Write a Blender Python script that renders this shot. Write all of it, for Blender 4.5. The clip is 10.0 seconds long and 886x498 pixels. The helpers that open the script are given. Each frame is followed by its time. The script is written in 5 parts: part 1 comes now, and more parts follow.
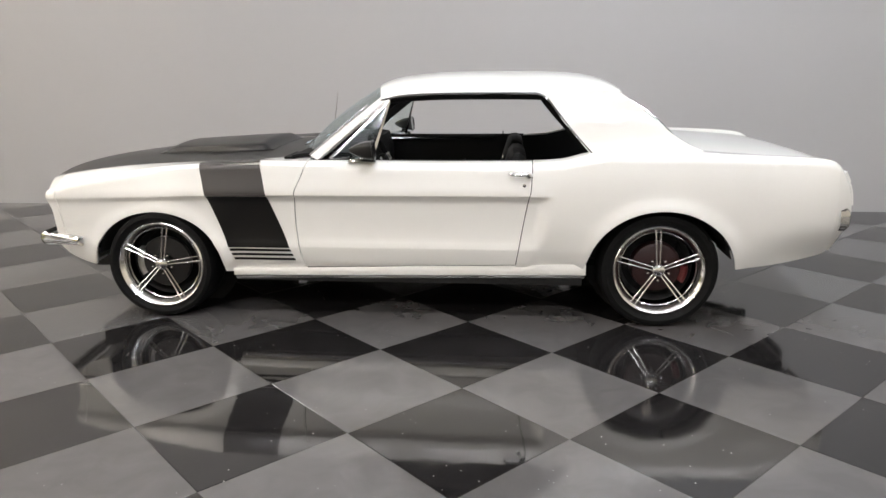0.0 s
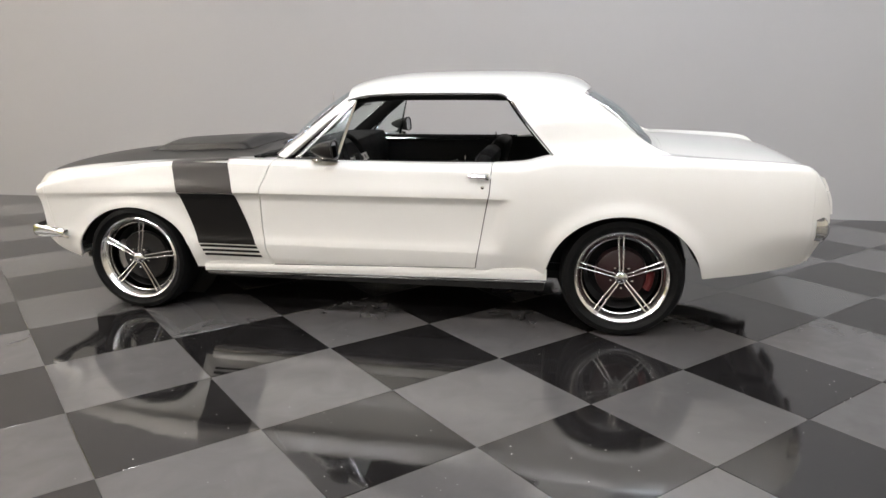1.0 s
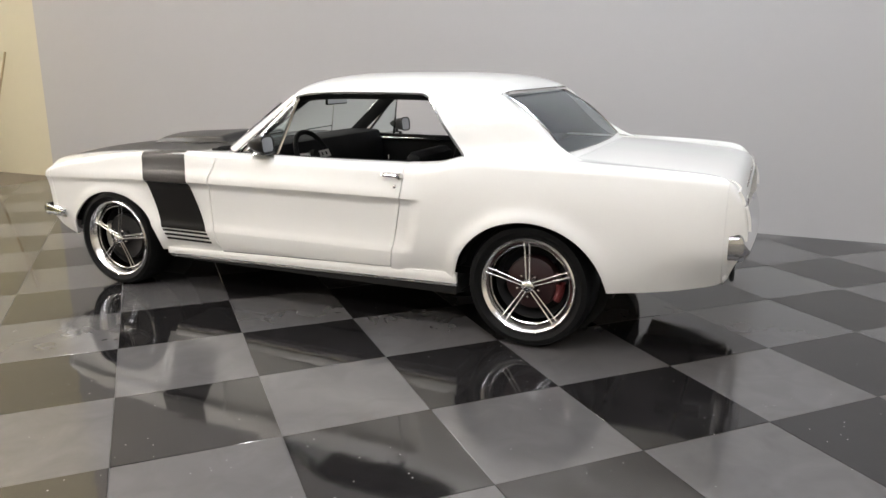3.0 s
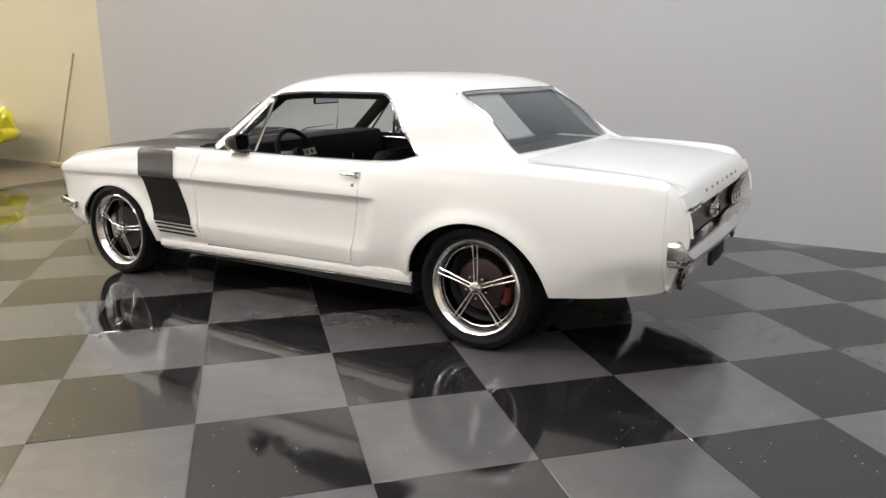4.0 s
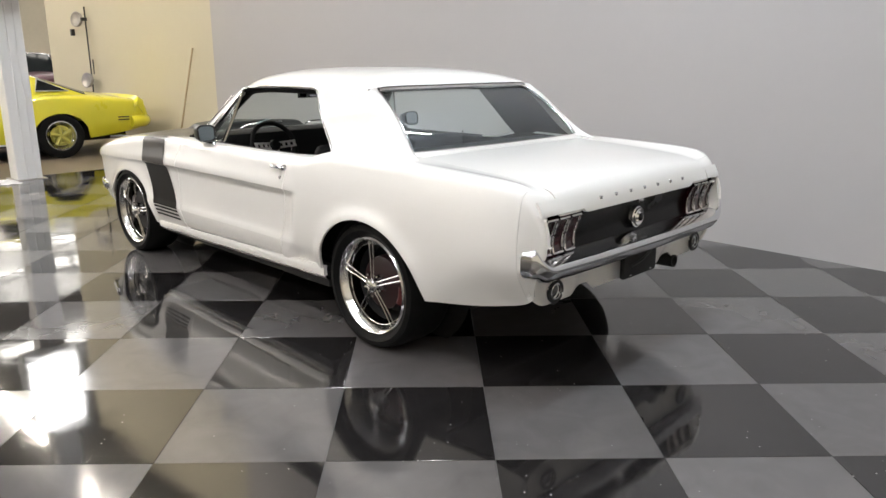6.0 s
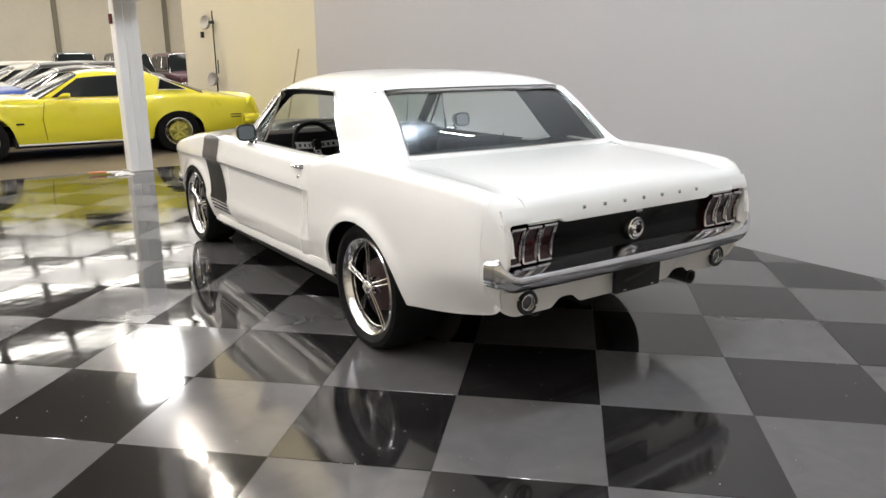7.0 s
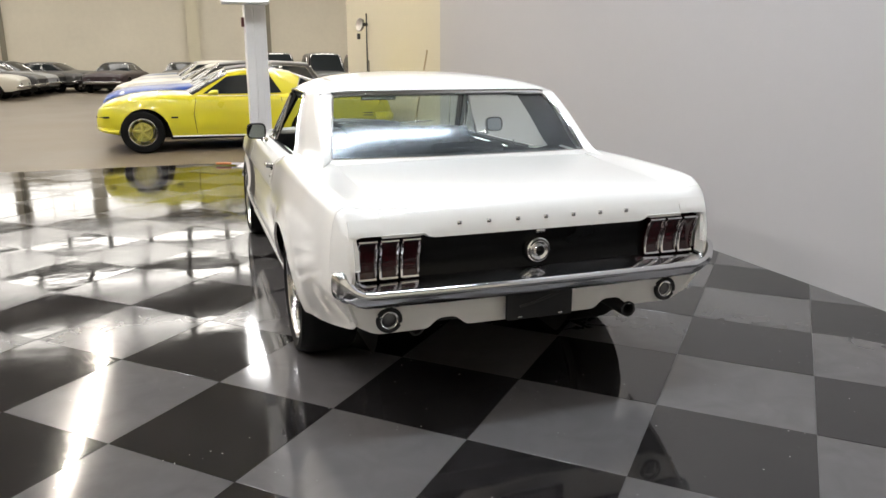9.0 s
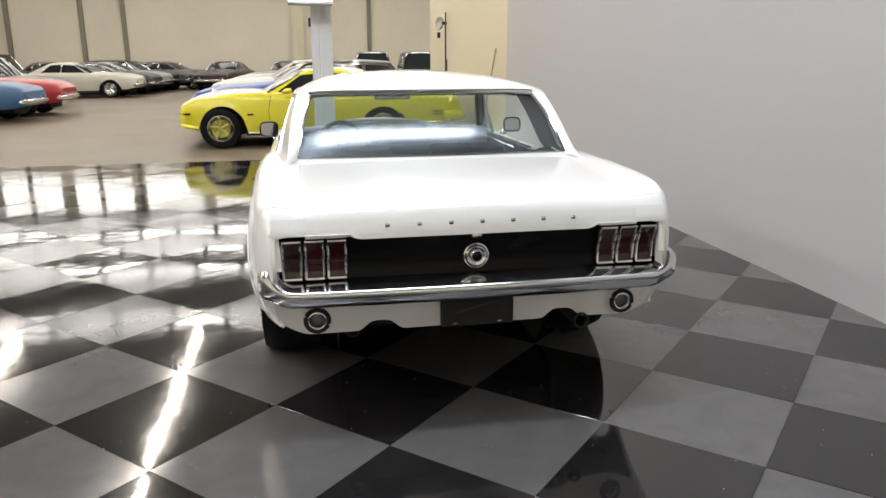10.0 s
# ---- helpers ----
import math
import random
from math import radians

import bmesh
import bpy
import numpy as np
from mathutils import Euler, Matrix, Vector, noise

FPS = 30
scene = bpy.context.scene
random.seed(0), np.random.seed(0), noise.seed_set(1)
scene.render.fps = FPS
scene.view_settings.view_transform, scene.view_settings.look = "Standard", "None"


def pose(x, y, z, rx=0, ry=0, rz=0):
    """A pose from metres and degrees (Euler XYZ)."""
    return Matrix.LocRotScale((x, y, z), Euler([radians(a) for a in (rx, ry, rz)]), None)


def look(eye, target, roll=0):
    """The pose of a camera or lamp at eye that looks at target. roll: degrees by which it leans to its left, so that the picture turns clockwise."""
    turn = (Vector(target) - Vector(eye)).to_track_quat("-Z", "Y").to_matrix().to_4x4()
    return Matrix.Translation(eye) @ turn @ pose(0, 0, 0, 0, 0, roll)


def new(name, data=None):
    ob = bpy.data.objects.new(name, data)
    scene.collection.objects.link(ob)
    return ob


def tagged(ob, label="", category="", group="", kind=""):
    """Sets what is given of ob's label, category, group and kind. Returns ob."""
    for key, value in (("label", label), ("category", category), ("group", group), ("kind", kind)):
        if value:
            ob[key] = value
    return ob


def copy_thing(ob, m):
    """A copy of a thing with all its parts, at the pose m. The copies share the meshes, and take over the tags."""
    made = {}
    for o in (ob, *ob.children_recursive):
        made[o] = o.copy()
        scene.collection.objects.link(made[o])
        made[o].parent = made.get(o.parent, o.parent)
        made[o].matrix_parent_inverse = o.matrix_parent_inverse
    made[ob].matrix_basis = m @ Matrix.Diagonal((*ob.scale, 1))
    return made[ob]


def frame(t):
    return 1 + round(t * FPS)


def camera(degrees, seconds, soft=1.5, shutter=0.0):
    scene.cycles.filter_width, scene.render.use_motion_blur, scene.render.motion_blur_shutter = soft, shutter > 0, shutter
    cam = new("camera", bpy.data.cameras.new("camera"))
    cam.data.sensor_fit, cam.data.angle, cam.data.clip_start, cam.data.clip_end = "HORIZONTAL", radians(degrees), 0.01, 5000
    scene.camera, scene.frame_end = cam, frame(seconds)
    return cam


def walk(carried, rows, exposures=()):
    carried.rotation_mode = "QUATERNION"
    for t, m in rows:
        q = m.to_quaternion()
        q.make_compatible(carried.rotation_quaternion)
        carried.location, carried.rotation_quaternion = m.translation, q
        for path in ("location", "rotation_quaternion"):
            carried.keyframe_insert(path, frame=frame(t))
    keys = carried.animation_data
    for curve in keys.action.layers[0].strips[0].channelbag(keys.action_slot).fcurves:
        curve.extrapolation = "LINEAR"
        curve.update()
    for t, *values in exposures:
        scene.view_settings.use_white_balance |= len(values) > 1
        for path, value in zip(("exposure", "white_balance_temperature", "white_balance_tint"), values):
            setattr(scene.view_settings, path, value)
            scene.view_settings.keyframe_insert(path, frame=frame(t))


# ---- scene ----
cam = camera(62.3, 10.0)
PATH = [
    (0, (0.546, -4.689, 1.409), (0.389, -2.758, 0.913), -0.3),
    (0.5, (0.874, -4.625, 1.422), (0.624, -2.706, 0.916), -0.5),
    (1, (1.169, -4.58, 1.407), (0.804, -2.677, 0.912), -0.4),
    (1.5, (1.481, -4.503, 1.41), (1.007, -2.625, 0.912), -0.3),
    (2, (1.804, -4.41, 1.404), (1.208, -2.567, 0.906), -0.5),
    (2.5, (2.113, -4.32, 1.388), (1.425, -2.506, 0.9), -0.2),
    (4, (3.035, -3.883, 1.373), (2.035, -2.219, 0.892), -0.1),
    (4.5, (3.316, -3.698, 1.379), (2.219, -2.097, 0.897), -0.1),
    (5, (3.576, -3.508, 1.38), (2.375, -1.984, 0.894), -0.2),
    (5.5, (3.823, -3.279, 1.381), (2.555, -1.814, 0.888), -0.1),
    (7, (4.456, -2.495, 1.408), (2.862, -1.397, 0.905), -0.3),
    (7.5, (4.6, -2.213, 1.413), (2.923, -1.244, 0.912), -0.4),
    (8, (4.708, -1.896, 1.405), (2.979, -1.021, 0.909), -0.1),
    (8.5, (4.82, -1.587, 1.409), (3.028, -0.85, 0.914), -0.1),
    (9, (4.895, -1.276, 1.411), (3.064, -0.646, 0.912), -0.0),
    (9.5, (4.97, -0.95, 1.412), (3.099, -0.45, 0.912), -0.1),
    (10, (5.011, -0.624, 1.416), (3.109, -0.266, 0.913), -0.2),
]
walk(cam, [(t, look(eye, target, roll)) for t, eye, target, roll in PATH])

# ---- light ----
world = bpy.data.worlds.new("hall_air")
scene.world = world
world.use_nodes = True
world.node_tree.nodes["Background"].inputs[0].default_value = (0.9, 0.93, 1.0, 1)
world.node_tree.nodes["Background"].inputs[1].default_value = 0.15


# ---- materials ----
def shader(name):
    m = bpy.data.materials.new(name)
    m.use_nodes = True
    return m, m.node_tree.nodes, m.node_tree.links, m.node_tree.nodes["Principled BSDF"]


def paint(name, color, rough=0.4, metal=0.0, coat=0.0, vary=0.12, scale=3.0, grain=60.0, bump=0.0, spec=0.5, rand=0.0):
    """A surface with broad stains, fine grain and a little relief."""
    m, n, l, p = shader(name)
    tc = n.new("ShaderNodeTexCoord")
    big, fine = n.new("ShaderNodeTexNoise"), n.new("ShaderNodeTexNoise")
    big.inputs["Scale"].default_value, big.inputs["Detail"].default_value = scale, 5
    fine.inputs["Scale"].default_value, fine.inputs["Detail"].default_value = grain, 4
    l.new(tc.outputs["Object"], big.inputs["Vector"]), l.new(tc.outputs["Object"], fine.inputs["Vector"])
    add = n.new("ShaderNodeMath")
    add.operation = "MULTIPLY_ADD"
    l.new(fine.outputs["Fac"], add.inputs[0])
    add.inputs[1].default_value = 0.35
    l.new(big.outputs["Fac"], add.inputs[2])
    span = n.new("ShaderNodeMapRange")
    span.inputs["From Min"].default_value, span.inputs["From Max"].default_value = 0.15, 1.2
    span.inputs["To Min"].default_value, span.inputs["To Max"].default_value = 1 - vary, 1 + vary
    l.new(add.outputs[0], span.inputs["Value"])
    mul = n.new("ShaderNodeVectorMath")
    mul.operation = "SCALE"
    mul.inputs[0].default_value = color
    l.new(span.outputs[0], mul.inputs["Scale"])
    if rand:
        info, r2 = n.new("ShaderNodeObjectInfo"), n.new("ShaderNodeMapRange")
        r2.inputs["To Min"].default_value, r2.inputs["To Max"].default_value = 1 - rand, 1 + rand
        l.new(info.outputs["Random"], r2.inputs["Value"])
        mul2 = n.new("ShaderNodeVectorMath")
        mul2.operation = "SCALE"
        l.new(mul.outputs[0], mul2.inputs[0]), l.new(r2.outputs[0], mul2.inputs["Scale"])
        mul = mul2
    l.new(mul.outputs[0], p.inputs["Base Color"])
    rr = n.new("ShaderNodeMapRange")
    rr.inputs["From Min"].default_value, rr.inputs["From Max"].default_value = 0.1, 0.9
    rr.inputs["To Min"].default_value, rr.inputs["To Max"].default_value = rough * 0.8, min(1, rough * 1.2)
    l.new(big.outputs["Fac"], rr.inputs["Value"])
    l.new(rr.outputs[0], p.inputs["Roughness"])
    p.inputs["Metallic"].default_value = metal
    p.inputs["Specular IOR Level"].default_value = spec
    p.inputs["Coat Weight"].default_value = coat
    p.inputs["Coat Roughness"].default_value = 0.04
    if bump:
        b = n.new("ShaderNodeBump")
        b.inputs["Strength"].default_value, b.inputs["Distance"].default_value = bump, 0.003
        l.new(fine.outputs["Fac"], b.inputs["Height"]), l.new(b.outputs[0], p.inputs["Normal"])
    return m


def glass(name, tint, clear, rough=0.09, least=0.05):
    """A thin pane: a clear tinted sheet with a mirror's gloss on it."""
    m, n, l, p = shader(name)
    n.remove(p)
    see, gloss, mix, facing, power, span = (n.new("ShaderNode" + k) for k in ("BsdfTransparent", "BsdfGlossy", "MixShader", "LayerWeight", "Math", "MapRange"))
    see.inputs[0].default_value = (*tint, 1)
    gloss.inputs[0].default_value, gloss.inputs["Roughness"].default_value = (0.90, 0.96, 1, 1), rough
    facing.inputs["Blend"].default_value = 0.5
    power.operation = "POWER"
    l.new(facing.outputs["Facing"], power.inputs[0])
    power.inputs[1].default_value = 3.8
    span.inputs["To Min"].default_value, span.inputs["To Max"].default_value = least, clear
    l.new(power.outputs[0], span.inputs["Value"])
    l.new(span.outputs[0], mix.inputs[0]), l.new(see.outputs[0], mix.inputs[1]), l.new(gloss.outputs[0], mix.inputs[2])
    l.new(mix.outputs[0], n["Material Output"].inputs["Surface"])
    return m


def lit(name, color, strength):
    m, n, l, p = shader(name)
    p.inputs["Base Color"].default_value = (0.8, 0.8, 0.8, 1)
    p.inputs["Emission Color"].default_value, p.inputs["Emission Strength"].default_value = (*color, 1), strength
    return m


def tile_paint(name, color, speck, smear, dull, shiny, relief, spec):
    """A polished vinyl tile: cloudy marbling, a scatter of pale specks, wax streaks in the gloss."""
    m, n, l, p = shader(name)
    tc, info, off = n.new("ShaderNodeTexCoord"), n.new("ShaderNodeObjectInfo"), n.new("ShaderNodeVectorMath")
    off.operation = "MULTIPLY_ADD"
    l.new(info.outputs["Random"], off.inputs[0])
    off.inputs[1].default_value = (37, 91, 53)
    l.new(tc.outputs["Object"], off.inputs[2])
    geo = n.new("ShaderNodeNewGeometry")
    cloud, vor, wax, wear = n.new("ShaderNodeTexNoise"), n.new("ShaderNodeTexVoronoi"), n.new("ShaderNodeTexNoise"), n.new("ShaderNodeTexNoise")
    cloud.inputs["Scale"].default_value, cloud.inputs["Detail"].default_value, cloud.inputs["Distortion"].default_value = 5, 6, 1.2
    vor.inputs["Scale"].default_value = 22
    wax.inputs["Scale"].default_value, wax.inputs["Detail"].default_value = 1.3, 5
    wear.inputs["Scale"].default_value, wear.inputs["Detail"].default_value = 3.6, 2
    l.new(off.outputs[0], cloud.inputs["Vector"]), l.new(off.outputs[0], vor.inputs["Vector"]), l.new(off.outputs[0], wear.inputs["Vector"])
    l.new(geo.outputs["Position"], wax.inputs["Vector"])
    ramp = n.new("ShaderNodeMapRange")
    ramp.inputs["From Min"].default_value, ramp.inputs["From Max"].default_value = 0.3, 0.75
    ramp.inputs["To Min"].default_value, ramp.inputs["To Max"].default_value = 1 - smear, 1 + smear
    l.new(cloud.outputs["Fac"], ramp.inputs["Value"])
    base = n.new("ShaderNodeVectorMath")
    base.operation = "SCALE"
    base.inputs[0].default_value = color
    l.new(ramp.outputs[0], base.inputs["Scale"])
    r2 = n.new("ShaderNodeMapRange")
    r2.inputs["To Min"].default_value, r2.inputs["To Max"].default_value = 0.9, 1.1
    l.new(info.outputs["Random"], r2.inputs["Value"])
    base2 = n.new("ShaderNodeVectorMath")
    base2.operation = "SCALE"
    l.new(base.outputs[0], base2.inputs[0]), l.new(r2.outputs[0], base2.inputs["Scale"])
    # specks: tiny discs in some of the cells
    small = n.new("ShaderNodeMath")
    small.operation = "LESS_THAN"
    l.new(vor.outputs["Distance"], small.inputs[0])
    small.inputs[1].default_value = 0.07
    pick, both = n.new("ShaderNodeMath"), n.new("ShaderNodeMath")
    pick.operation, both.operation = "GREATER_THAN", "MULTIPLY"
    l.new(wear.outputs["Fac"], pick.inputs[0])
    pick.inputs[1].default_value = 0.55
    l.new(small.outputs[0], both.inputs[0]), l.new(pick.outputs[0], both.inputs[1])
    mix = n.new("ShaderNodeMix")
    mix.data_type = "RGBA"
    mix.inputs[7].default_value = (*speck, 1)
    l.new(both.outputs[0], mix.inputs[0]), l.new(base2.outputs[0], mix.inputs[6])
    l.new(mix.outputs[2], p.inputs["Base Color"])
    rr = n.new("ShaderNodeMapRange")
    rr.inputs["From Min"].default_value, rr.inputs["From Max"].default_value = 0.35, 0.7
    rr.inputs["To Min"].default_value, rr.inputs["To Max"].default_value = shiny, dull
    l.new(wax.outputs["Fac"], rr.inputs["Value"]), l.new(rr.outputs[0], p.inputs["Roughness"])
    p.inputs["Specular IOR Level"].default_value = spec
    b = n.new("ShaderNodeBump")
    b.inputs["Strength"].default_value, b.inputs["Distance"].default_value = relief, 0.01
    l.new(wear.outputs["Fac"], b.inputs["Height"]), l.new(b.outputs[0], p.inputs["Normal"])
    return m


def lacquer(name, color):
    """Even car lacquer under clear coat, with a faint orange peel in the gloss."""
    m, n, l, p = shader(name)
    tc, peel, bump = n.new("ShaderNodeTexCoord"), n.new("ShaderNodeTexNoise"), n.new("ShaderNodeBump")
    peel.inputs["Scale"].default_value, peel.inputs["Detail"].default_value = 14, 2
    bump.inputs["Strength"].default_value, bump.inputs["Distance"].default_value = 0.028, 0.004
    wave, long, both = n.new("ShaderNodeTexNoise"), n.new("ShaderNodeMapping"), n.new("ShaderNodeMath")
    long.inputs["Scale"].default_value = (1.6, 2.0, 13)
    wave.inputs["Scale"].default_value, wave.inputs["Detail"].default_value, wave.inputs["Distortion"].default_value = 1.0, 2, 0.6
    both.operation = "MULTIPLY_ADD"
    both.inputs[1].default_value = 2.2
    l.new(tc.outputs["Object"], long.inputs["Vector"]), l.new(long.outputs[0], wave.inputs["Vector"])
    l.new(wave.outputs["Fac"], both.inputs[0]), l.new(peel.outputs["Fac"], both.inputs[2])
    l.new(tc.outputs["Object"], peel.inputs["Vector"]), l.new(both.outputs[0], bump.inputs["Height"])
    l.new(bump.outputs[0], p.inputs["Coat Normal"])
    p.inputs["Base Color"].default_value = (*color, 1)
    p.inputs["Roughness"].default_value, p.inputs["Coat Weight"].default_value, p.inputs["Coat Roughness"].default_value = 0.35, 1.0, 0.10
    return m


WHITE = lacquer("pearl_white_lacquer", (0.83, 0.812, 0.77))
SATIN = paint("satin_black_paint", (0.0085, 0.008, 0.008), 0.36, vary=0.1, scale=2, spec=0.42)
GLOSSBLACK = paint("gloss_black_paint", (0.004, 0.004, 0.004), 0.25, vary=0.1, scale=2, spec=0.18)
BAND = paint("black_band_paint", (0.006, 0.0055, 0.0055), 0.38, vary=0.1, scale=2, spec=0.2)
BRUSHED = paint("brushed_metal", (0.72, 0.71, 0.69), 0.42, metal=0.7, vary=0.08, scale=30)
WORN = paint("worn_aluminium", (0.36, 0.34, 0.31), 0.35, metal=0.6, vary=0.2, scale=14)
GREYBAND = paint("charcoal_paint", (0.040, 0.036, 0.035), 0.4, coat=0.2, vary=0.06)
CHROME = paint("chrome", (0.80, 0.80, 0.81), 0.12, metal=1.0, vary=0.04, grain=120)
ALLOY = paint("polished_alloy", (0.88, 0.87, 0.86), 0.17, metal=1.0, vary=0.06, grain=150)
RUBBER = paint("tyre_rubber", (0.0055, 0.0055, 0.0055), 0.6, vary=0.2, scale=9, grain=90, bump=0.15, spec=0.14)
BARREL = paint("smoked_alloy", (0.16, 0.155, 0.15), 0.22, metal=1.0, vary=0.25, scale=9, grain=60)
DRUM = paint("dark_red_drum_paint", (0.022, 0.0045, 0.0045), 0.5, vary=0.25, scale=10)
DARK = paint("dark_underside", (0.010, 0.010, 0.010), 0.8, vary=0.3, scale=4)
VINYL = paint("black_vinyl", (0.0095, 0.0095, 0.0098), 0.6, vary=0.2, scale=8, grain=300, bump=0.2, spec=0.12)
GUNMETAL = paint("brake_iron", (0.028, 0.027, 0.026), 0.45, metal=0.5, vary=0.2, scale=12)
CALIPER = paint("red_caliper_paint", (0.10, 0.012, 0.012), 0.5, vary=0.15)
REDLENS = paint("red_lens", (0.034, 0.002, 0.004), 0.12, coat=0.6, vary=0.25, scale=30, grain=200)
CLEARLENS = paint("clear_ribbed_lens", (0.09, 0.09, 0.093), 0.12, coat=0.6, vary=0.3, scale=40, grain=160)
WINDOW = glass("rear_window_glass", (0.74, 0.83, 0.82), 0.8, 0.2, 0.11)
SCREEN = glass("windscreen_glass", (0.82, 0.89, 0.88), 0.8)
MIRROR = paint("mirror_silver", (0.45, 0.48, 0.51), 0.03, metal=1.0, vary=0.01)
YELLOW = paint("yellow_paint", (0.70, 0.635, 0.025), 0.3, coat=1.0, vary=0.03, grain=300)
CARGLASS = paint("dark_car_glass", (0.016, 0.019, 0.021), 0.09, vary=0.1, spec=0.35)
GREYWALL = paint("grey_backdrop_paint", (0.425, 0.414, 0.414), 0.75, vary=0.035, scale=0.6, grain=14, bump=0.05)
CREAM = paint("cream_wall_paint", (0.56, 0.515, 0.385), 0.75, vary=0.05, scale=0.5, grain=12, bump=0.08)
HALLWALL = paint("hall_wall_panel", (0.62, 0.57, 0.465), 0.7, vary=0.14, scale=0.35, grain=5)
STEEL = paint("white_column_paint", (0.78, 0.77, 0.75), 0.5, vary=0.08, scale=2, grain=40, bump=0.1)
CONCRETE = paint("sealed_concrete", (0.150, 0.124, 0.092), 0.45, vary=0.22, scale=0.35, grain=9, bump=0.05, spec=0.22)
CEIL = paint("hall_ceiling_paint", (0.24, 0.236, 0.228), 0.8, vary=0.05, scale=0.3)
WOOD = paint("pale_wood", (0.42, 0.33, 0.2), 0.5, vary=0.15, scale=6)
ORANGE = paint("orange_plastic", (0.55, 0.20, 0.06), 0.45, vary=0.1)
GROUT = paint("tile_joint", (0.10, 0.10, 0.10), 0.5, vary=0.2, scale=4)
DARKTILE = tile_paint("charcoal_tile", (0.014, 0.0128, 0.0128), (0.36, 0.35, 0.34), 0.35, 0.10, 0.035, 0.12, 0.82)
LIGHTTILE = tile_paint("grey_tile", (0.097, 0.0922, 0.0903), (0.19, 0.19, 0.185), 0.10, 0.16, 0.06, 0.03, 0.85)
TUBE = lit("lamp_tube", (0.985, 0.972, 1.0), 164)
WARMTUBE = lit("warm_lamp_tube", (1.0, 0.91, 0.79), 140)
COOLTUBE = lit("cool_lamp_tube", (0.79, 0.89, 1.0), 46)
ROOFLIGHT = lit("roof_light_diffuser", (1.0, 0.96, 0.89), 7.5)
PANEL = lit("lamp_panel", (1.0, 0.96, 0.90), 2.6)
FLOOD = lit("flood_face", (1.0, 0.98, 0.96), 17)


# ---- mesh tools ----
def curve(*pts):
    """A smooth line through (x, y) points, with no overshoot."""
    xs, ys = [p[0] for p in pts], [p[1] for p in pts]
    n = len(xs)
    d = [(ys[i + 1] - ys[i]) / (xs[i + 1] - xs[i]) for i in range(n - 1)]
    m = [d[0]] + [0.0 if d[i - 1] * d[i] <= 0 else 2 * d[i - 1] * d[i] / (d[i - 1] + d[i]) for i in range(1, n - 1)] + [d[-1]]

    def f(x):
        if x <= xs[0]:
            return ys[0]
        if x >= xs[-1]:
            return ys[-1]
        i = 0
        while x > xs[i + 1]:
            i += 1
        h = xs[i + 1] - xs[i]
        t = (x - xs[i]) / h
        return (ys[i] * (1 + 2 * t) * (1 - t) ** 2 + m[i] * h * t * (1 - t) ** 2 + ys[i + 1] * t * t * (3 - 2 * t) + m[i + 1] * h * t * t * (t - 1))
    return f


def lerp(a, b, t):
    return a + (b - a) * t


def smooth(a, b, x):
    t = min(1, max(0, (x - a) / (b - a)))
    return t * t * (3 - 2 * t)


def finish(name, bm, material, parent=None, label="", soft=True, sharp=40):
    me = bpy.data.meshes.new(name)
    bm.normal_update()
    bm.to_mesh(me)
    bm.free()
    if soft:
        me.shade_smooth()
        me.set_sharp_from_angle(angle=radians(sharp))
    for mt in (material if isinstance(material, (list, tuple)) else [material]):
        me.materials.append(mt)
    ob = new(name, me)
    if parent:
        ob.parent = parent
    if label:
        ob["label"] = label
    return ob


def part(name, bm, material, parent, label="", soft=True, sharp=40):
    return finish(name, bm, material, parent, label, soft, sharp)


def thing(name, m, label, category, group="", kind=""):
    ob = new(name)
    ob.matrix_basis = m
    return tagged(ob, label, category, group, kind)


def grid(fn, nu, nv, flip=False, rim=0.0, bm=None):
    """A sheet fn(u, v) for u, v in 0..1, with a folded rim of that depth, so that panels have thickness and sharp gaps."""
    bm = bm or bmesh.new()
    vs = [[bm.verts.new(fn(i / nu, j / nv)) for j in range(nv + 1)] for i in range(nu + 1)]

    def face(*q):
        return bm.faces.new(q[::-1] if flip else q)
    for i in range(nu):
        for j in range(nv):
            face(vs[i][j], vs[i + 1][j], vs[i + 1][j + 1], vs[i][j + 1])
    if rim:
        bm.normal_update()
        loop = [vs[i][0] for i in range(nu)] + [vs[nu][j] for j in range(nv)] + [vs[i][nv] for i in range(nu, 0, -1)] + [vs[0][j] for j in range(nv, 0, -1)]
        a = [bm.verts.new(v.co) for v in loop]
        b = [bm.verts.new(v.co - v.normal * rim) for v in loop]
        for k in range(len(loop)):
            q = (k + 1) % len(loop)
            face(a[k], b[k], b[q], a[q])
    return bm


def box(bm, x0, x1, y0, y1, z0, z1, bevel=0.0, m=None):
    r = bmesh.ops.create_cube(bm, size=1)
    for v in r["verts"]:
        v.co = Vector((lerp(x0, x1, v.co.x + 0.5), lerp(y0, y1, v.co.y + 0.5), lerp(z0, z1, v.co.z + 0.5)))
        if m:
            v.co = m @ v.co
    if bevel:
        es = list({e for v in r["verts"] for e in v.link_edges})
        bmesh.ops.bevel(bm, geom=es, offset=bevel, segments=2, affect="EDGES", profile=0.5)
    return bm


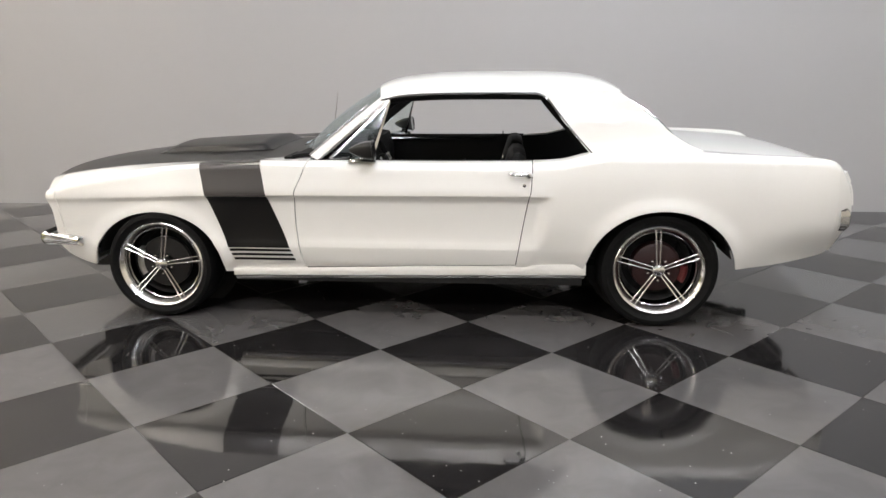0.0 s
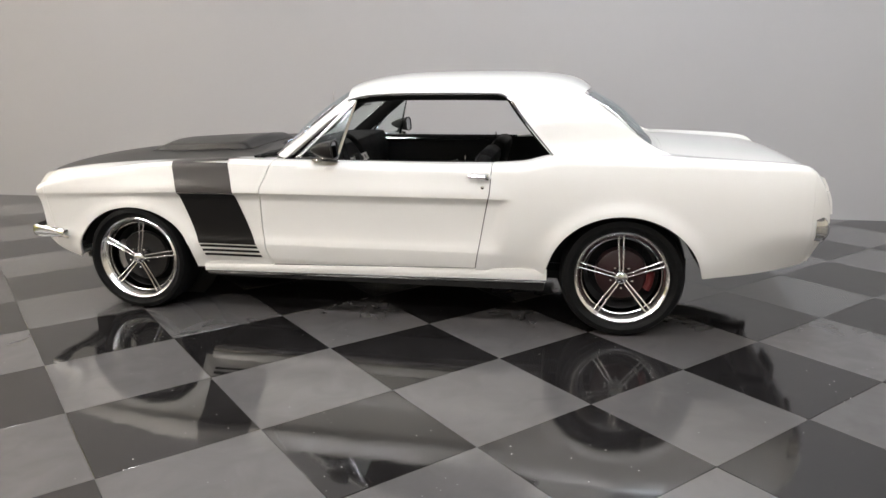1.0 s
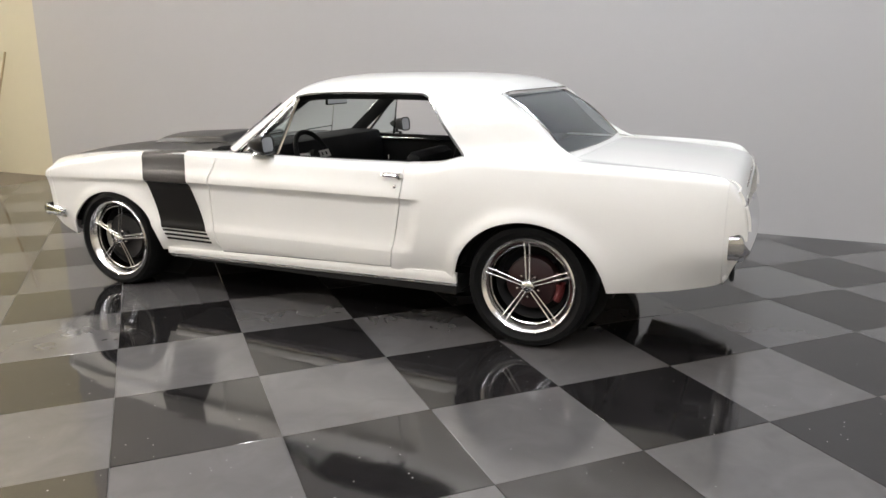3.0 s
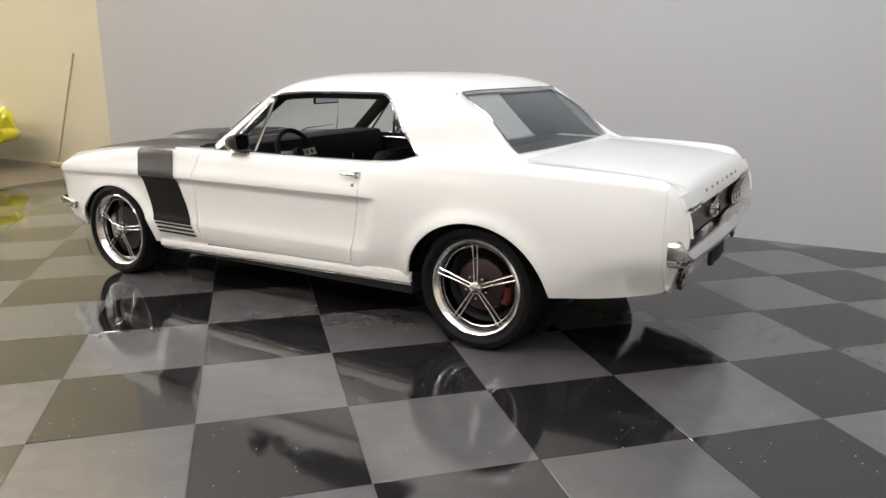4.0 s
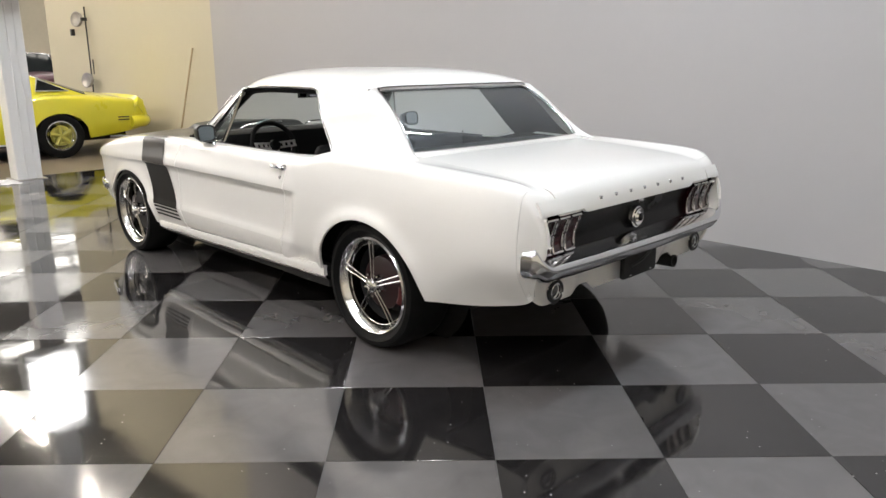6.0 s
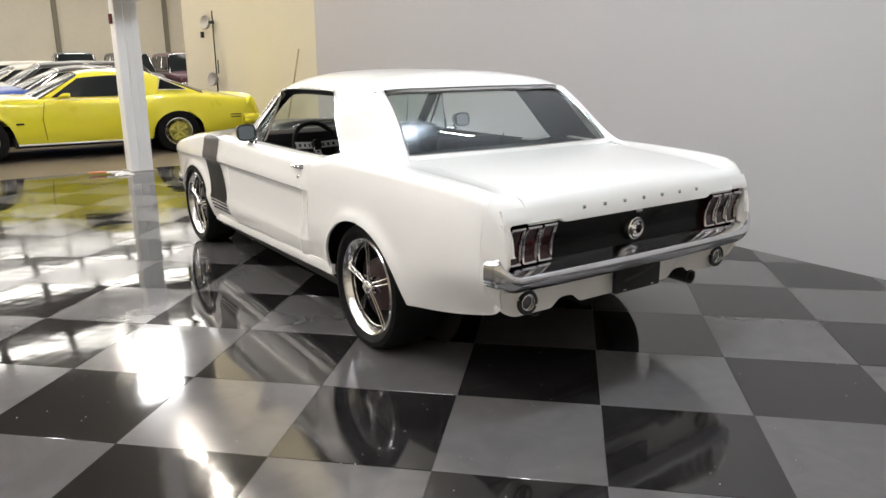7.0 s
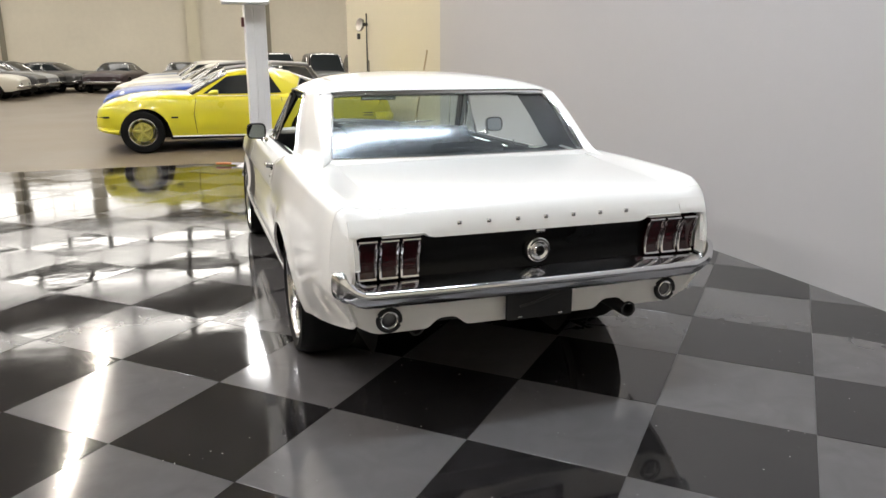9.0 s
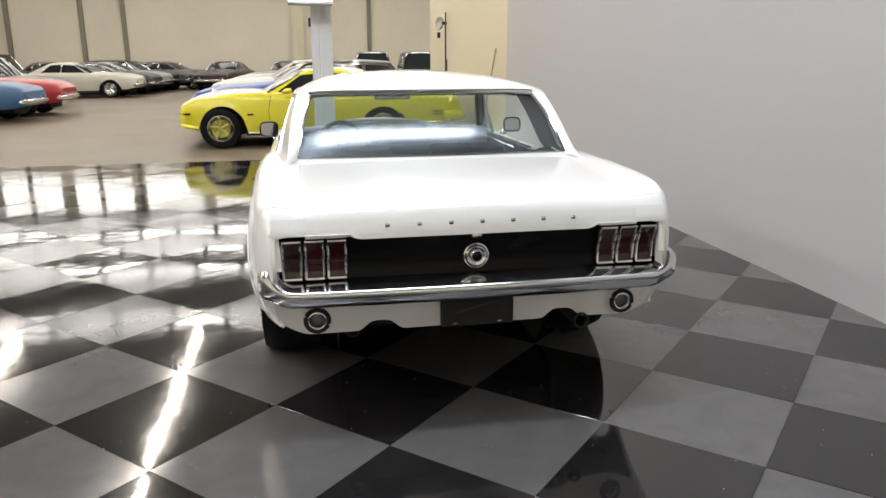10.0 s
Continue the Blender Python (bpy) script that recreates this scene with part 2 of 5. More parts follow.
def lathe(profile, n=48, bm=None, flip=False):
    """Turns (radius, y) points round the y axis."""
    bm = bm or bmesh.new()
    rings = []
    for r, y in profile:
        rings.append([bm.verts.new((r * math.cos(2 * math.pi * k / n), y, r * math.sin(2 * math.pi * k / n))) for k in range(n)])
    for a, b in zip(rings, rings[1:]):
        for k in range(n):
            q = (a[k], a[(k + 1) % n], b[(k + 1) % n], b[k])
            bm.faces.new(q[::-1] if flip else q)
    return bm


def tube(path, r, n=8, bm=None, flat=1.0):
    """A round bar along a path; r is one radius or one for each point; flat squeezes it across."""
    bm = bm or bmesh.new()
    ps = [Vector(p) for p in path]
    rings = []
    for i, p in enumerate(ps):
        t = (ps[min(i + 1, len(ps) - 1)] - ps[max(i - 1, 0)]).normalized()
        a = t.cross(Vector((0, 0, 1)) if abs(t.z) < 0.95 else Vector((0, 1, 0))).normalized()
        b = t.cross(a)
        rr = r[i] if isinstance(r, (list, tuple)) else r
        rings.append([bm.verts.new(p + (a * math.cos(2 * math.pi * k / n) + b * math.sin(2 * math.pi * k / n) * flat) * rr) for k in range(n)])
    for a, b in zip(rings, rings[1:]):
        for k in range(n):
            bm.faces.new((a[k], a[(k + 1) % n], b[(k + 1) % n], b[k]))
    bm.faces.new(rings[0][::-1]), bm.faces.new(rings[-1])
    return bm


def smoothpath(pts, n=24):
    """Catmull-Rom through points."""
    P = [Vector(p) for p in pts]
    P = [P[0] * 2 - P[1]] + P + [P[-1] * 2 - P[-2]]
    out = []
    for i in range(1, len(P) - 2):
        for k in range(n):
            t = k / n
            a, b, c, d = P[i - 1], P[i], P[i + 1], P[i + 2]
            out.append(0.5 * (2 * b + (c - a) * t + (2 * a - 5 * b + 4 * c - d) * t * t + (3 * b - a - 3 * c + d) * t ** 3))
    return out + [P[-2]]


# ---- the hall ----
TILE, ANGLE, CORNER = 0.6096, 0.8007, (0.8074, -1.2498)
WALL_Y, WALL_END = 2.46, -6.10
HALL = (-37.0, 9.0, -24.0, 14.0, 7.0)


def slab(name, dims, material, label, category="", kind="structure", bevel=0.0):
    ob = finish(name, box(bmesh.new(), *dims, bevel), material, soft=False)
    return tagged(ob, label, category or name.split("_")[0], kind=kind)


slab("ground", (HALL[0] - .3, HALL[1] + .3, HALL[2] - .3, HALL[3] + .3, -0.30, -0.012), CONCRETE, "sealed beige concrete slab of the storage hall", "floor")
slab("wall_backdrop", (WALL_END, HALL[1], WALL_Y, WALL_Y + 0.16, -0.012, HALL[4]), GREYWALL, "plain matt grey painted backdrop wall behind the car", "wall")
slab("wall_cream", (-13.0, WALL_END, WALL_Y + 0.012, WALL_Y + 0.16, -0.012, HALL[4]), CREAM, "cream painted partition wall beside the grey backdrop", "wall")
slab("wall_west", (HALL[0] - 0.3, HALL[0], HALL[2], HALL[3], -0.012, HALL[4]), HALLWALL, "pale beige panelled far wall of the hall", "wall")
slab("wall_north", (HALL[0], HALL[1], HALL[3], HALL[3] + 0.3, -0.012, HALL[4]), HALLWALL, "pale beige side wall of the hall", "wall")
slab("wall_south", (HALL[0], HALL[1], HALL[2] - 0.3, HALL[2], -0.012, HALL[4]), HALLWALL, "pale beige side wall of the hall", "wall")
slab("wall_east", (HALL[1], HALL[1] + 0.3, HALL[2], HALL[3], -0.012, HALL[4]), HALLWALL, "pale beige end wall of the hall", "wall")
slab("ceiling", (HALL[0], HALL[1], HALL[2], HALL[3], HALL[4], HALL[4] + 0.3), CEIL, "pale painted roof deck of the hall", "ceiling")


def ceiling_lamp(name, m, w, d, face, label, group):
    """A shallow white tray with a glowing diffuser under it."""
    t = thing(name, m, label, "lamp", group)
    part("tray", box(bmesh.new(), -w / 2 - .03, w / 2 + .03, -d / 2 - .03, d / 2 + .03, 0.0, 0.07, 0.01), STEEL, t)
    part("diffuser", box(bmesh.new(), -w / 2, w / 2, -d / 2, d / 2, -0.03, -0.001, 0.01), face, t, "glowing white diffuser")
    return t


# rows of strip lamps run the length of the hall
strip = ceiling_lamp("strip_lamp", pose(6.4, -4.2, HALL[4] - .071), 2.3, 0.09, TUBE, "long fluorescent strip lamp under the hall roof", "strip lamps in rows")
warm = ceiling_lamp("strip_lamp", pose(-5.2, -4.2, HALL[4] - .071), 2.3, 0.09, WARMTUBE, "long warm white strip lamp under the hall roof", "strip lamps in rows")
for y in (-20.2, -14.9, -9.5, -4.2, 1.2, 6.6, 11.9):
    for k in range(9):
        x = 6.4 - 2.9 * k
        if (k not in (0, 4) or y != -4.2) and not (y < -14 and x > -9):
            if x < -4:
                copy_thing(warm, pose(x, y, HALL[4] - .071))
            elif y != 1.2:
                copy_thing(strip, pose(x, y, HALL[4] - .071))
ceiling_lamp("bay_lamp", pose(2.2, .15, HALL[4] - .071), 0.62, 3.3, COOLTUBE, "wide cool white lamp across the bay over the coupe", "")
# beyond them, rows of square roof lights across the hall
light = ceiling_lamp("roof_light", pose(-19.1, -16.8, HALL[4] - .071), 1.0, 1.55, ROOFLIGHT, "square glowing roof light in the hall roof", "roof lights")
for x in (-19.1, -25.2, -28.6, -32.4):
    for j in range(16):
        if x != -19.1 or j:
            copy_thing(light, pose(x, -16.8 + 1.78 * j, HALL[4] - .071))


def wall_window(y0, y1, z0, z1):
    """A high window of the far wall with its frame and glowing milky panes."""
    t = thing("clerestory_window", pose(HALL[0] + 0.003, (y0 + y1) / 2, z0), "high milky daylight window in the far wall", "window", "clerestory windows")
    w, h = (y1 - y0) / 2, z1 - z0
    bm = bmesh.new()
    for a in ((0, .08, -w - .06, -w, -.06, h + .06), (0, .08, w, w + .06, -.06, h + .06), (0, .08, -w, w, -.06, 0), (0, .08, -w, w, h, h + .06)):
        box(bm, *a)
    part("frame", bm, STEEL, t, soft=False)
    for k in range(3):
        part("pane", box(bmesh.new(), 0.02, 0.04, lerp(-w, w, k / 3) + .02, lerp(-w, w, (k + 1) / 3) - .02, 0.01, h - .01), PANEL, t, soft=False)
    return t


for k in range(9):
    wall_window(-20 + 3.6 * k, -17.1 + 3.6 * k, 4.75, 6.6)


# ---- the white coupe ----
def ellipse_top(x, cx, cz, a, b):
    d = 1 - ((x - cx) / a) ** 2
    return cz + b * math.sqrt(d) if d > 0 else None


W_SIDE = curve((-2.06, .715), (-2.045, .762), (-2.02, .795), (-1.95, .815), (-1.75, .838), (-1.4, .856), (-1.0, .865), (0, .87), (.8, .872), (1.4, .885), (1.9, .879), (2.1, .868), (2.2, .856), (2.26, .840), (2.31, .815), (2.345, .792), (2.378, .768))
Z_TOP = curve((-2.06, .690), (-2.03, .712), (-1.95, .742), (-1.82, .775), (-1.57, .818), (-1.29, .857), (-1.0, .879), (-.78, .891), (-.5, .885), (.13, .884), (.71, .888), (.86, .897), (1.0, .93), (1.12, .945), (1.54, .944), (1.74, .940), (2.09, .927), (2.20, .917), (2.25, .905), (2.29, .878), (2.325, .832), (2.350, .782), (2.368, .725), (2.378, .64))
ARCHES = ((-1.372, .283, .380, .326), (1.391, .30, .391, .352))
Z_LOW = curve((-2.06, .56), (-2.02, .50), (-1.965, .40), (-1.90, .335), (-1.82, .302), (-1.70, .288), (-1.0, .272), (1.0, .305), (1.75, .333), (2.05, .360), (2.19, .385), (2.26, .403), (2.30, .430), (2.335, .50), (2.375, .58))
CREASE = curve((-2.06, .668), (-1.75, .680), (-1.4, .694), (-1.1, .706), (-.6, .714), (.7, .719))


def side_floor(x):
    z = Z_LOW(x)
    for a in ARCHES:
        e = ellipse_top(x, *a)
        if e is not None:
            z = max(z, e)
    return z


COVE = curve((.20, .075), (.29, .045), (.345, .024), (.405, .012), (.43, .010), (.46, .020), (.55, .027), (.65, .024), (.695, .020), (.710, .016), (.722, .0), (.73, .0), (.80, .017), (.86, .034), (.96, .06))
FULL = curve((.20, .10), (.29, .066), (.36, .036), (.45, .012), (.55, .0), (.66, -.002), (.74, .003), (.82, .015), (.88, .030), (.96, .05))


def side_y(x, z):
    """Half width of the body at a height: crease and cove ahead of the scoop, a full haunch behind it."""
    edge = .735 - max(0, .72 - z) * .16
    k = smooth(edge, edge + .10, x)
    zc = z + (.726 - CREASE(x)) * smooth(.40, .60, z) * (1 - smooth(.80, .88, z))
    pull = lerp(COVE(zc), FULL(z), max(k, .45 * smooth(-1.2, -1.95, x)))
    y = W_SIDE(x) - pull - .075 * smooth(.60, .36, z) * smooth(1.80, 2.29, x)
    for cx, cz, a, b in ARCHES:
        q = math.hypot((x - cx) / a, (z - cz) / b)
        d = (q - 1) * (a + b) / 2
        y += .021 * math.exp(-(d / .055) ** 2)
    t, r = Z_TOP(x) - z, .035
    if t < r:
        y -= r - math.sqrt(max(0, r * r - (r - max(t, 0)) ** 2))
    return y


def heights(x, w, zl, zt):
    """Heights of the rows of a side panel, close together along the crease."""
    c = CREASE(x) - .726
    q = zl + .25 * (.708 + c - zl)
    ks = (zl, max(.43, q) if q < .70 + c else lerp(zl, zt, .4), .708 + c, .7225 + c, .732 + c, zt)
    fr = (0, .38, .66, .71, .75, 1)
    for a, b, f, g in zip(ks, ks[1:], fr, fr[1:]):
        if w <= g:
            lim = zl + (zt - zl) * w
            z = lerp(a, b, (w - f) / (g - f))
            return lerp(lim, z, smooth(.74, .79, zt - (0 if x > 0 else c)) if zl < .69 + c else 0)
    return zt


def side_panel(x0, x1, y_in, z_in, s, n=60, m=34, vs=.80, low=None, low_z=None):
    """A panel of the body's side between the edge lines x0(z) and x1(z), folding over the top to y_in(x) at the height z_in(x)."""
    def fn(u, v):
        z = .6
        for _ in range(4):
            x = lerp(x0(z), x1(z), u)
            zt, zl = Z_TOP(x), (low or side_floor)(x)
            z = heights(x, min(1, v / vs), zl, zt)
        if v <= vs:
            return Vector((x, s * side_y(x, z), z))
        t = (v - vs) / (1 - vs)
        ya, yb = side_y(x, zt), y_in(x)
        return Vector((x, s * lerp(ya, yb, t), zt + (z_in(x) - zt) * math.sin(t * math.pi / 2)))
    return grid(fn, n, m, flip=(s > 0), rim=.012)


HOOD_Z = curve((-2.14, .745), (-2.05, .792), (-1.9, .824), (-1.6, .860), (-1.2, .886), (-.75, .908), (-.5, .918))
DECK_Z = curve((1.45, .962), (1.6, .952), (1.85, .937), (2.05, .923), (2.18, .910), (2.25, .897), (2.295, .880), (2.325, .852), (2.343, .816), (2.350, .788))
DOOR_F = curve((.30, -.525), (.40, -.555), (.58, -.575), (.72, -.572), (.80, -.54), (.90, -.50))
DOOR_R = curve((.30, .62), (.45, .645), (.70, .69), (.74, .70), (.90, .708))


BEZEL_X = curve((.42, -1.915), (.55, -1.938), (.68, -1.957), (.80, -1.965))


def hood_at(x, y):
    return HOOD_Z(x) - .024 * (abs(y) / .62) ** 2.2


def deck_at(x, y):
    return DECK_Z(x) - .014 * (abs(y) / .66) ** 2.4


ROOF_Z = curve((-.22, 1.262), (-.13, 1.302), (0.0, 1.328), (.2, 1.345), (.5, 1.350), (.75, 1.348), (.95, 1.340), (1.07, 1.324), (1.14, 1.300), (1.20, 1.262), (1.24, 1.23))
RAIL_Z = curve((-.20, 1.175), (-.10, 1.212), (.02, 1.233), (.25, 1.243), (.6, 1.245), (.80, 1.243), (.95, 1.250), (1.08, 1.257), (1.15, 1.249), (1.22, 1.225))
RAIL_Y = curve((-.20, .590), (0, .618), (.4, .640), (.8, .652), (1.22, .645))
SAIL_U = 61 / 88


def greenhouse(u, v):
    """Roof and sail panel of one side; v 0 at the middle of the roof, .6 at the drip rail, 1 at the belt."""
    if v <= .6:
        t = v / .6
        x = lerp(-.185 + .06 * t ** 2, 1.20 - .035 * t ** 3, u)
        y = RAIL_Y(x) * t
        k = .5 * t ** 2 + .5 * t ** 6
        return Vector((x, y, lerp(ROOF_Z(x), RAIL_Z(x), k)))
    t = (v - .6) / .4
    top = greenhouse(u, .6)
    s = max(0, (u - SAIL_U) / (1 - SAIL_U))
    low = Vector((lerp(1.035, 1.62, s ** .95), lerp(.750, .700, s), lerp(.918, .946, smooth(0, .4, s)) - .008 * smooth(.5, 1, s)))
    p = top.lerp(low, t)
    bulge = math.sin(math.pi * t)
    p.y += .018 * bulge + .022 * t ** 8
    p.x += lerp(-.012, .006, s) * math.sin(math.pi * t ** .8)
    p.z -= .030 * math.sin(math.pi * t ** 1.6) * s ** 2
    return p


def rear_glass(u, v):
    """u across from left to right, v from the roof's edge down to the deck."""
    k = abs(2 * u - 1)
    s = -1 if u < .5 else 1
    e1, e2 = greenhouse(1, .535 * k), Vector((lerp(1.562, 1.518, k ** 2), .655 * k, lerp(.962, .962, k ** 2)))
    p = e1.lerp(e2, v)
    p.x += .03 * math.sin(math.pi * v) * (1 - .6 * k * k)
    p.z += .022 * math.sin(math.pi * v)
    return Vector((p.x - .012, s * p.y, p.z - .018 * (1 - v) - .004))


def screen(u, v):
    k, s = abs(2 * u - 1), (-1 if u < .5 else 1)
    a = greenhouse(0, .6 * k)
    b = Vector((lerp(-.66, -.475, k ** 2.2), .70 * k, lerp(.925, .895, k)))
    p = a.lerp(b, v)
    p.x -= .03 * math.sin(math.pi * v)
    return Vector((p.x, s * p.y, p.z - .008 + .01 * math.sin(math.pi * v)))


def wheel(car, x, y, z, s, r_tyre, r_rim, width):
    """A polished five-spoke wheel; each spoke is a pair of ribs. s: the side its face looks to."""
    R = r_rim
    ob = part("wheel", lathe([(R - .030, .026), (R - .024, .016), (R - .014, -.004), (R - .004, -.010), (R + .004, -.003), (R + .004, .010), (R - .004, .018)], 64, flip=True), ALLOY, car, "polished alloy five-spoke wheel in a low-profile tyre")
    ob.matrix_basis = pose(x, y, z, 0, 0, 180 if s > 0 else 0)
    part("rim_barrel", lathe([(R - .029, .024), (R - .031, .045), (R - .032, .10), (R - .05, width)], 64), BARREL, ob, "dark polished rim barrel")
    part("rim_step", tube([((R - .037) * math.cos(a), .040, (R - .037) * math.sin(a)) for a in np.linspace(0, 2 * math.pi, 65)], .0042, 6), ALLOY, ob)
    T = r_tyre
    part("tyre", lathe([(R + .002, .010), (R + .012, -.008), (lerp(R, T, .45), -.020), (lerp(R, T, .78), -.014), (T - .010, .006), (T - .003, .022), (T, .05), (T, width - .05), (T - .004, width - .02), (T - .02, width), (R - .02, width), (R - .04, width - .01)], 64), RUBBER, ob, "black low-profile tyre")
    part("barrel", lathe([(R - .05, .085), (R - .06, .11), (R - .07, .16), (.02, .17)], 48), DARK, ob)
    if x > 0:
        part("brake_drum", lathe([(.045, .060), (.118, .064), (.132, .074), (.136, .11), (.136, .15)], 40), DRUM, ob, "dark red brake drum")
    else:
        part("brake_disc", lathe([(.05, .062), (.142, .066), (.146, .074), (.146, .09)], 40), GUNMETAL, ob, "bare iron brake disc")
    c0 = -30 if x > 0 else 150

    def block(u, v):
        a, w = radians(c0 + (34 if x > 0 else 60) * u), 2 * math.pi * v
        rr, yy = .150 + .022 * math.cos(w), .082 + .030 * math.sin(w)
        return Vector((rr * math.cos(a), yy, rr * math.sin(a)))
    part("brake_caliper", grid(block, 12, 12), CALIPER if x > 0 else WORN, ob, "red brake caliper" if x > 0 else "bare metal brake caliper")
    for k in range(5):
        a = radians(90 + 72 * k + (3 if x > 0 else -9))
        bm = bmesh.new()
        for side in (-1, 1):
            pts = []
            for i in range(9):
                t = i / 8
                rr = lerp(.030, R - .020, t)
                pts.append((rr, .012 + .016 * math.sin(t * 2.6) * .3, side * lerp(.0085, .0135, t)))
            tube(pts, [lerp(.0040, .0050, i / 8) for i in range(9)], 6, bm, 1.0)
        bmesh.ops.transform(bm, matrix=Matrix.Rotation(-a, 4, "Y"), verts=bm.verts)
        part("spoke", bm, ALLOY, ob)
    part("hub_cap", lathe([(.0005, -.012), (.020, -.011), (.030, -.006), (.034, .002), (.036, .014), (.040, .03), (.040, .07)], 32), CHROME, ob, "small round chrome centre cap")
    for k in range(5):
        a = radians(126 + 72 * k)
        bm = lathe([(.0005, .006), (.006, .008), (.0075, .014), (.0075, .05)], 10)
        bmesh.ops.translate(bm, vec=(.058 * math.cos(a), 0, .058 * math.sin(a)), verts=bm.verts)
        part("lug_nut", bm, CHROME, ob)
    return ob


def white_coupe():
    car = thing("coupe_car", pose(0, 0, 0), "white sixties coupe with black hood, parked on a checkered floor", "car")
    const = lambda c: (lambda z: c)
    for s in (-1, 1):
        # body side: fender, door, quarter, sill
        part("front_fender", side_panel(lambda z: BEZEL_X(z) + .0018, lambda z: DOOR_F(z) - .004, lambda x: .632, lambda x: hood_at(x, .632) + .001, s, 110, 40), WHITE, car)
        part("headlamp_bezel", side_panel(curve((.42, -1.975), (.52, -1.985), (.60, -1.995), (.67, -2.030), (.73, -2.045)), lambda z: BEZEL_X(z) - .0018, lambda x: .632, lambda x: hood_at(x, .632) + .001, s, 24, 40), WHITE, car, "white headlamp bezel at the fender's tip")
        lamp = part("headlamp", lathe([(.0005, -.022), (.05, -.018), (.078, -.002), (.086, .012), (.09, .05)], 28), CLEARLENS, car, "round glass headlamp")
        lamp.matrix_basis = pose(-1.975, s * .70, .60, 0, 0, -90)
        door = part("door", side_panel(lambda z: DOOR_F(z) + .002, lambda z: DOOR_R(z) - .002, lambda x: .735, lambda x: Z_TOP(x) + .004, s, 50, 40, low=lambda x: .321 + .028 * x), WHITE, car)
        y_in = curve((.7, .735), (1.0, .725), (1.2, .70), (1.50, .656), (1.56, .6506), (1.7, .6503), (2.338, .6500), (2.354, .758), (2.38, .757))
        z_in = lambda x: lerp(Z_TOP(x) + .006, max(.787, deck_at(x, .655)), smooth(1.35, 1.75, x)) if x < 2.340 else lerp(max(.787, deck_at(x, .655)), Z_TOP(x) - .003, smooth(2.340, 2.354, x))
        part("quarter_panel", side_panel(lambda z: DOOR_R(z) + .003, const(2.2790), y_in, z_in, s, 110, 44), WHITE, car)
        part("quarter_extension", side_panel(const(2.2802), curve((.42, 2.300), (.50, 2.315), (.58, 2.355), (.64, 2.375)), y_in, z_in, s, 60, 44), WHITE, car)
        part("sill", grid(lambda u, v: Vector((lerp(-.945, 1.005, u), s * (side_y(lerp(-.9, .68, u), .325) - .002 + .004 * math.sin(v * math.pi)), lerp(.285 - .034 * (1 - u), .317 + .028 * lerp(-.945, 1.005, u), v))), 30, 6, flip=(s > 0), rim=.02), WHITE, car)
        part("sill_trim", grid(lambda u, v: Vector((lerp(-.94, 1.0, u), s * (.826 + .006 * math.sin(v * math.pi) - .02 * (1 - v)), lerp(.255, .281, v) - .034 * (1 - u))), 8, 6, flip=(s > 0), rim=.015), ALLOY, car, "brushed metal sill trim")
        # band on the fender, with three thin lines below it
        def band(z0, z1, n):
            def fn(u, v):
                z = lerp(z0, z1, v)
                a, b = (lerp(-.955, -1.066, (z - .415) / .285), lerp(-.611, -.724, (z - .415) / .285)) if z < .70 else (lerp(-1.066, -1.105, (z - .70) / .18), lerp(-.724, -.762, (z - .70) / .18))
                x = lerp(a, b, u)
                z = min(z, Z_TOP(x) - .006)
                return Vector((x, s * (side_y(x, z) + .0035), z))
            return grid(fn, 16, n, flip=(s > 0))
        part("fender_band", band(.418, .703, 18), BAND, car, "black painted band")
        part("fender_band", band(.706, .874, 12), GREYBAND, car, "charcoal painted band")
        for z in (.397, .371, .345):
            part("thin_stripe", band(z, z + .014, 2), BAND, car, "thin black stripe")
        def over(u, v):
            t = v
            x = lerp(-1.105, -.765, u) - .012 * t
            z0 = Z_TOP(x)
            y0 = side_y(x, z0 - .006)
            if t < .12:
                k = t / .12
                return Vector((x, s * (lerp(y0, side_y(x, z0), k) + .003), lerp(z0 - .006, z0 + .0035, k)))
            k = (t - .12) / .88
            return Vector((x, s * lerp(side_y(x, z0), .634, k), z0 + (hood_at(x, .632) - z0) * math.sin(k * math.pi / 2) + .004))
        part("fender_band", grid(over, 16, 12, flip=(s > 0)), GREYBAND, car, "charcoal painted band over the fender")
        # handle and lock
        y = side_y(.62, .825)
        bm = tube(smoothpath([(.585, s * (y - .004), .832), (.60, s * (y + .022), .834), (.645, s * (y + .026), .834), (.685, s * (y + .022), .832), (.70, s * (y - .004), .83)], 5), [.009] * 6 + [.0105] * 15, 8)
        part("door_handle", bm, CHROME, door, "chrome door handle")
        bm = lathe([(.0005, .012), (.014, .011), (.018, .004), (.019, -.006)], 20, flip=True)
        bmesh.ops.transform(bm, matrix=pose(.688, s * y, .826, 0, 0, 0 if s > 0 else 180), verts=bm.verts)
        part("push_button", bm, CHROME, door)
        bm = lathe([(.0005, .006), (.009, .005), (.011, -.006)], 16, flip=True)
        bmesh.ops.transform(bm, matrix=pose(.665, s * side_y(.665, .775), .775, 0, 0, 0 if s > 0 else 180), verts=bm.verts)
        part("door_lock", bm, CHROME, door)
        part("lock_knob", tube([(.55, s * .70, .88), (.55, s * .70, .918)], .004), CHROME, door)
        part("door_card", grid(lambda u, v: Vector((lerp(-.50, .70, u), s * lerp(.70, .715, v), lerp(.33, .885, v))), 8, 6, flip=(s < 0), rim=.02), VINYL, door, "black vinyl door lining")
        part("arm_rest", box(bmesh.new(), -.1, .42, min(s * .60, s * .69), max(s * .60, s * .69), .60, .66, .02), VINYL, door)
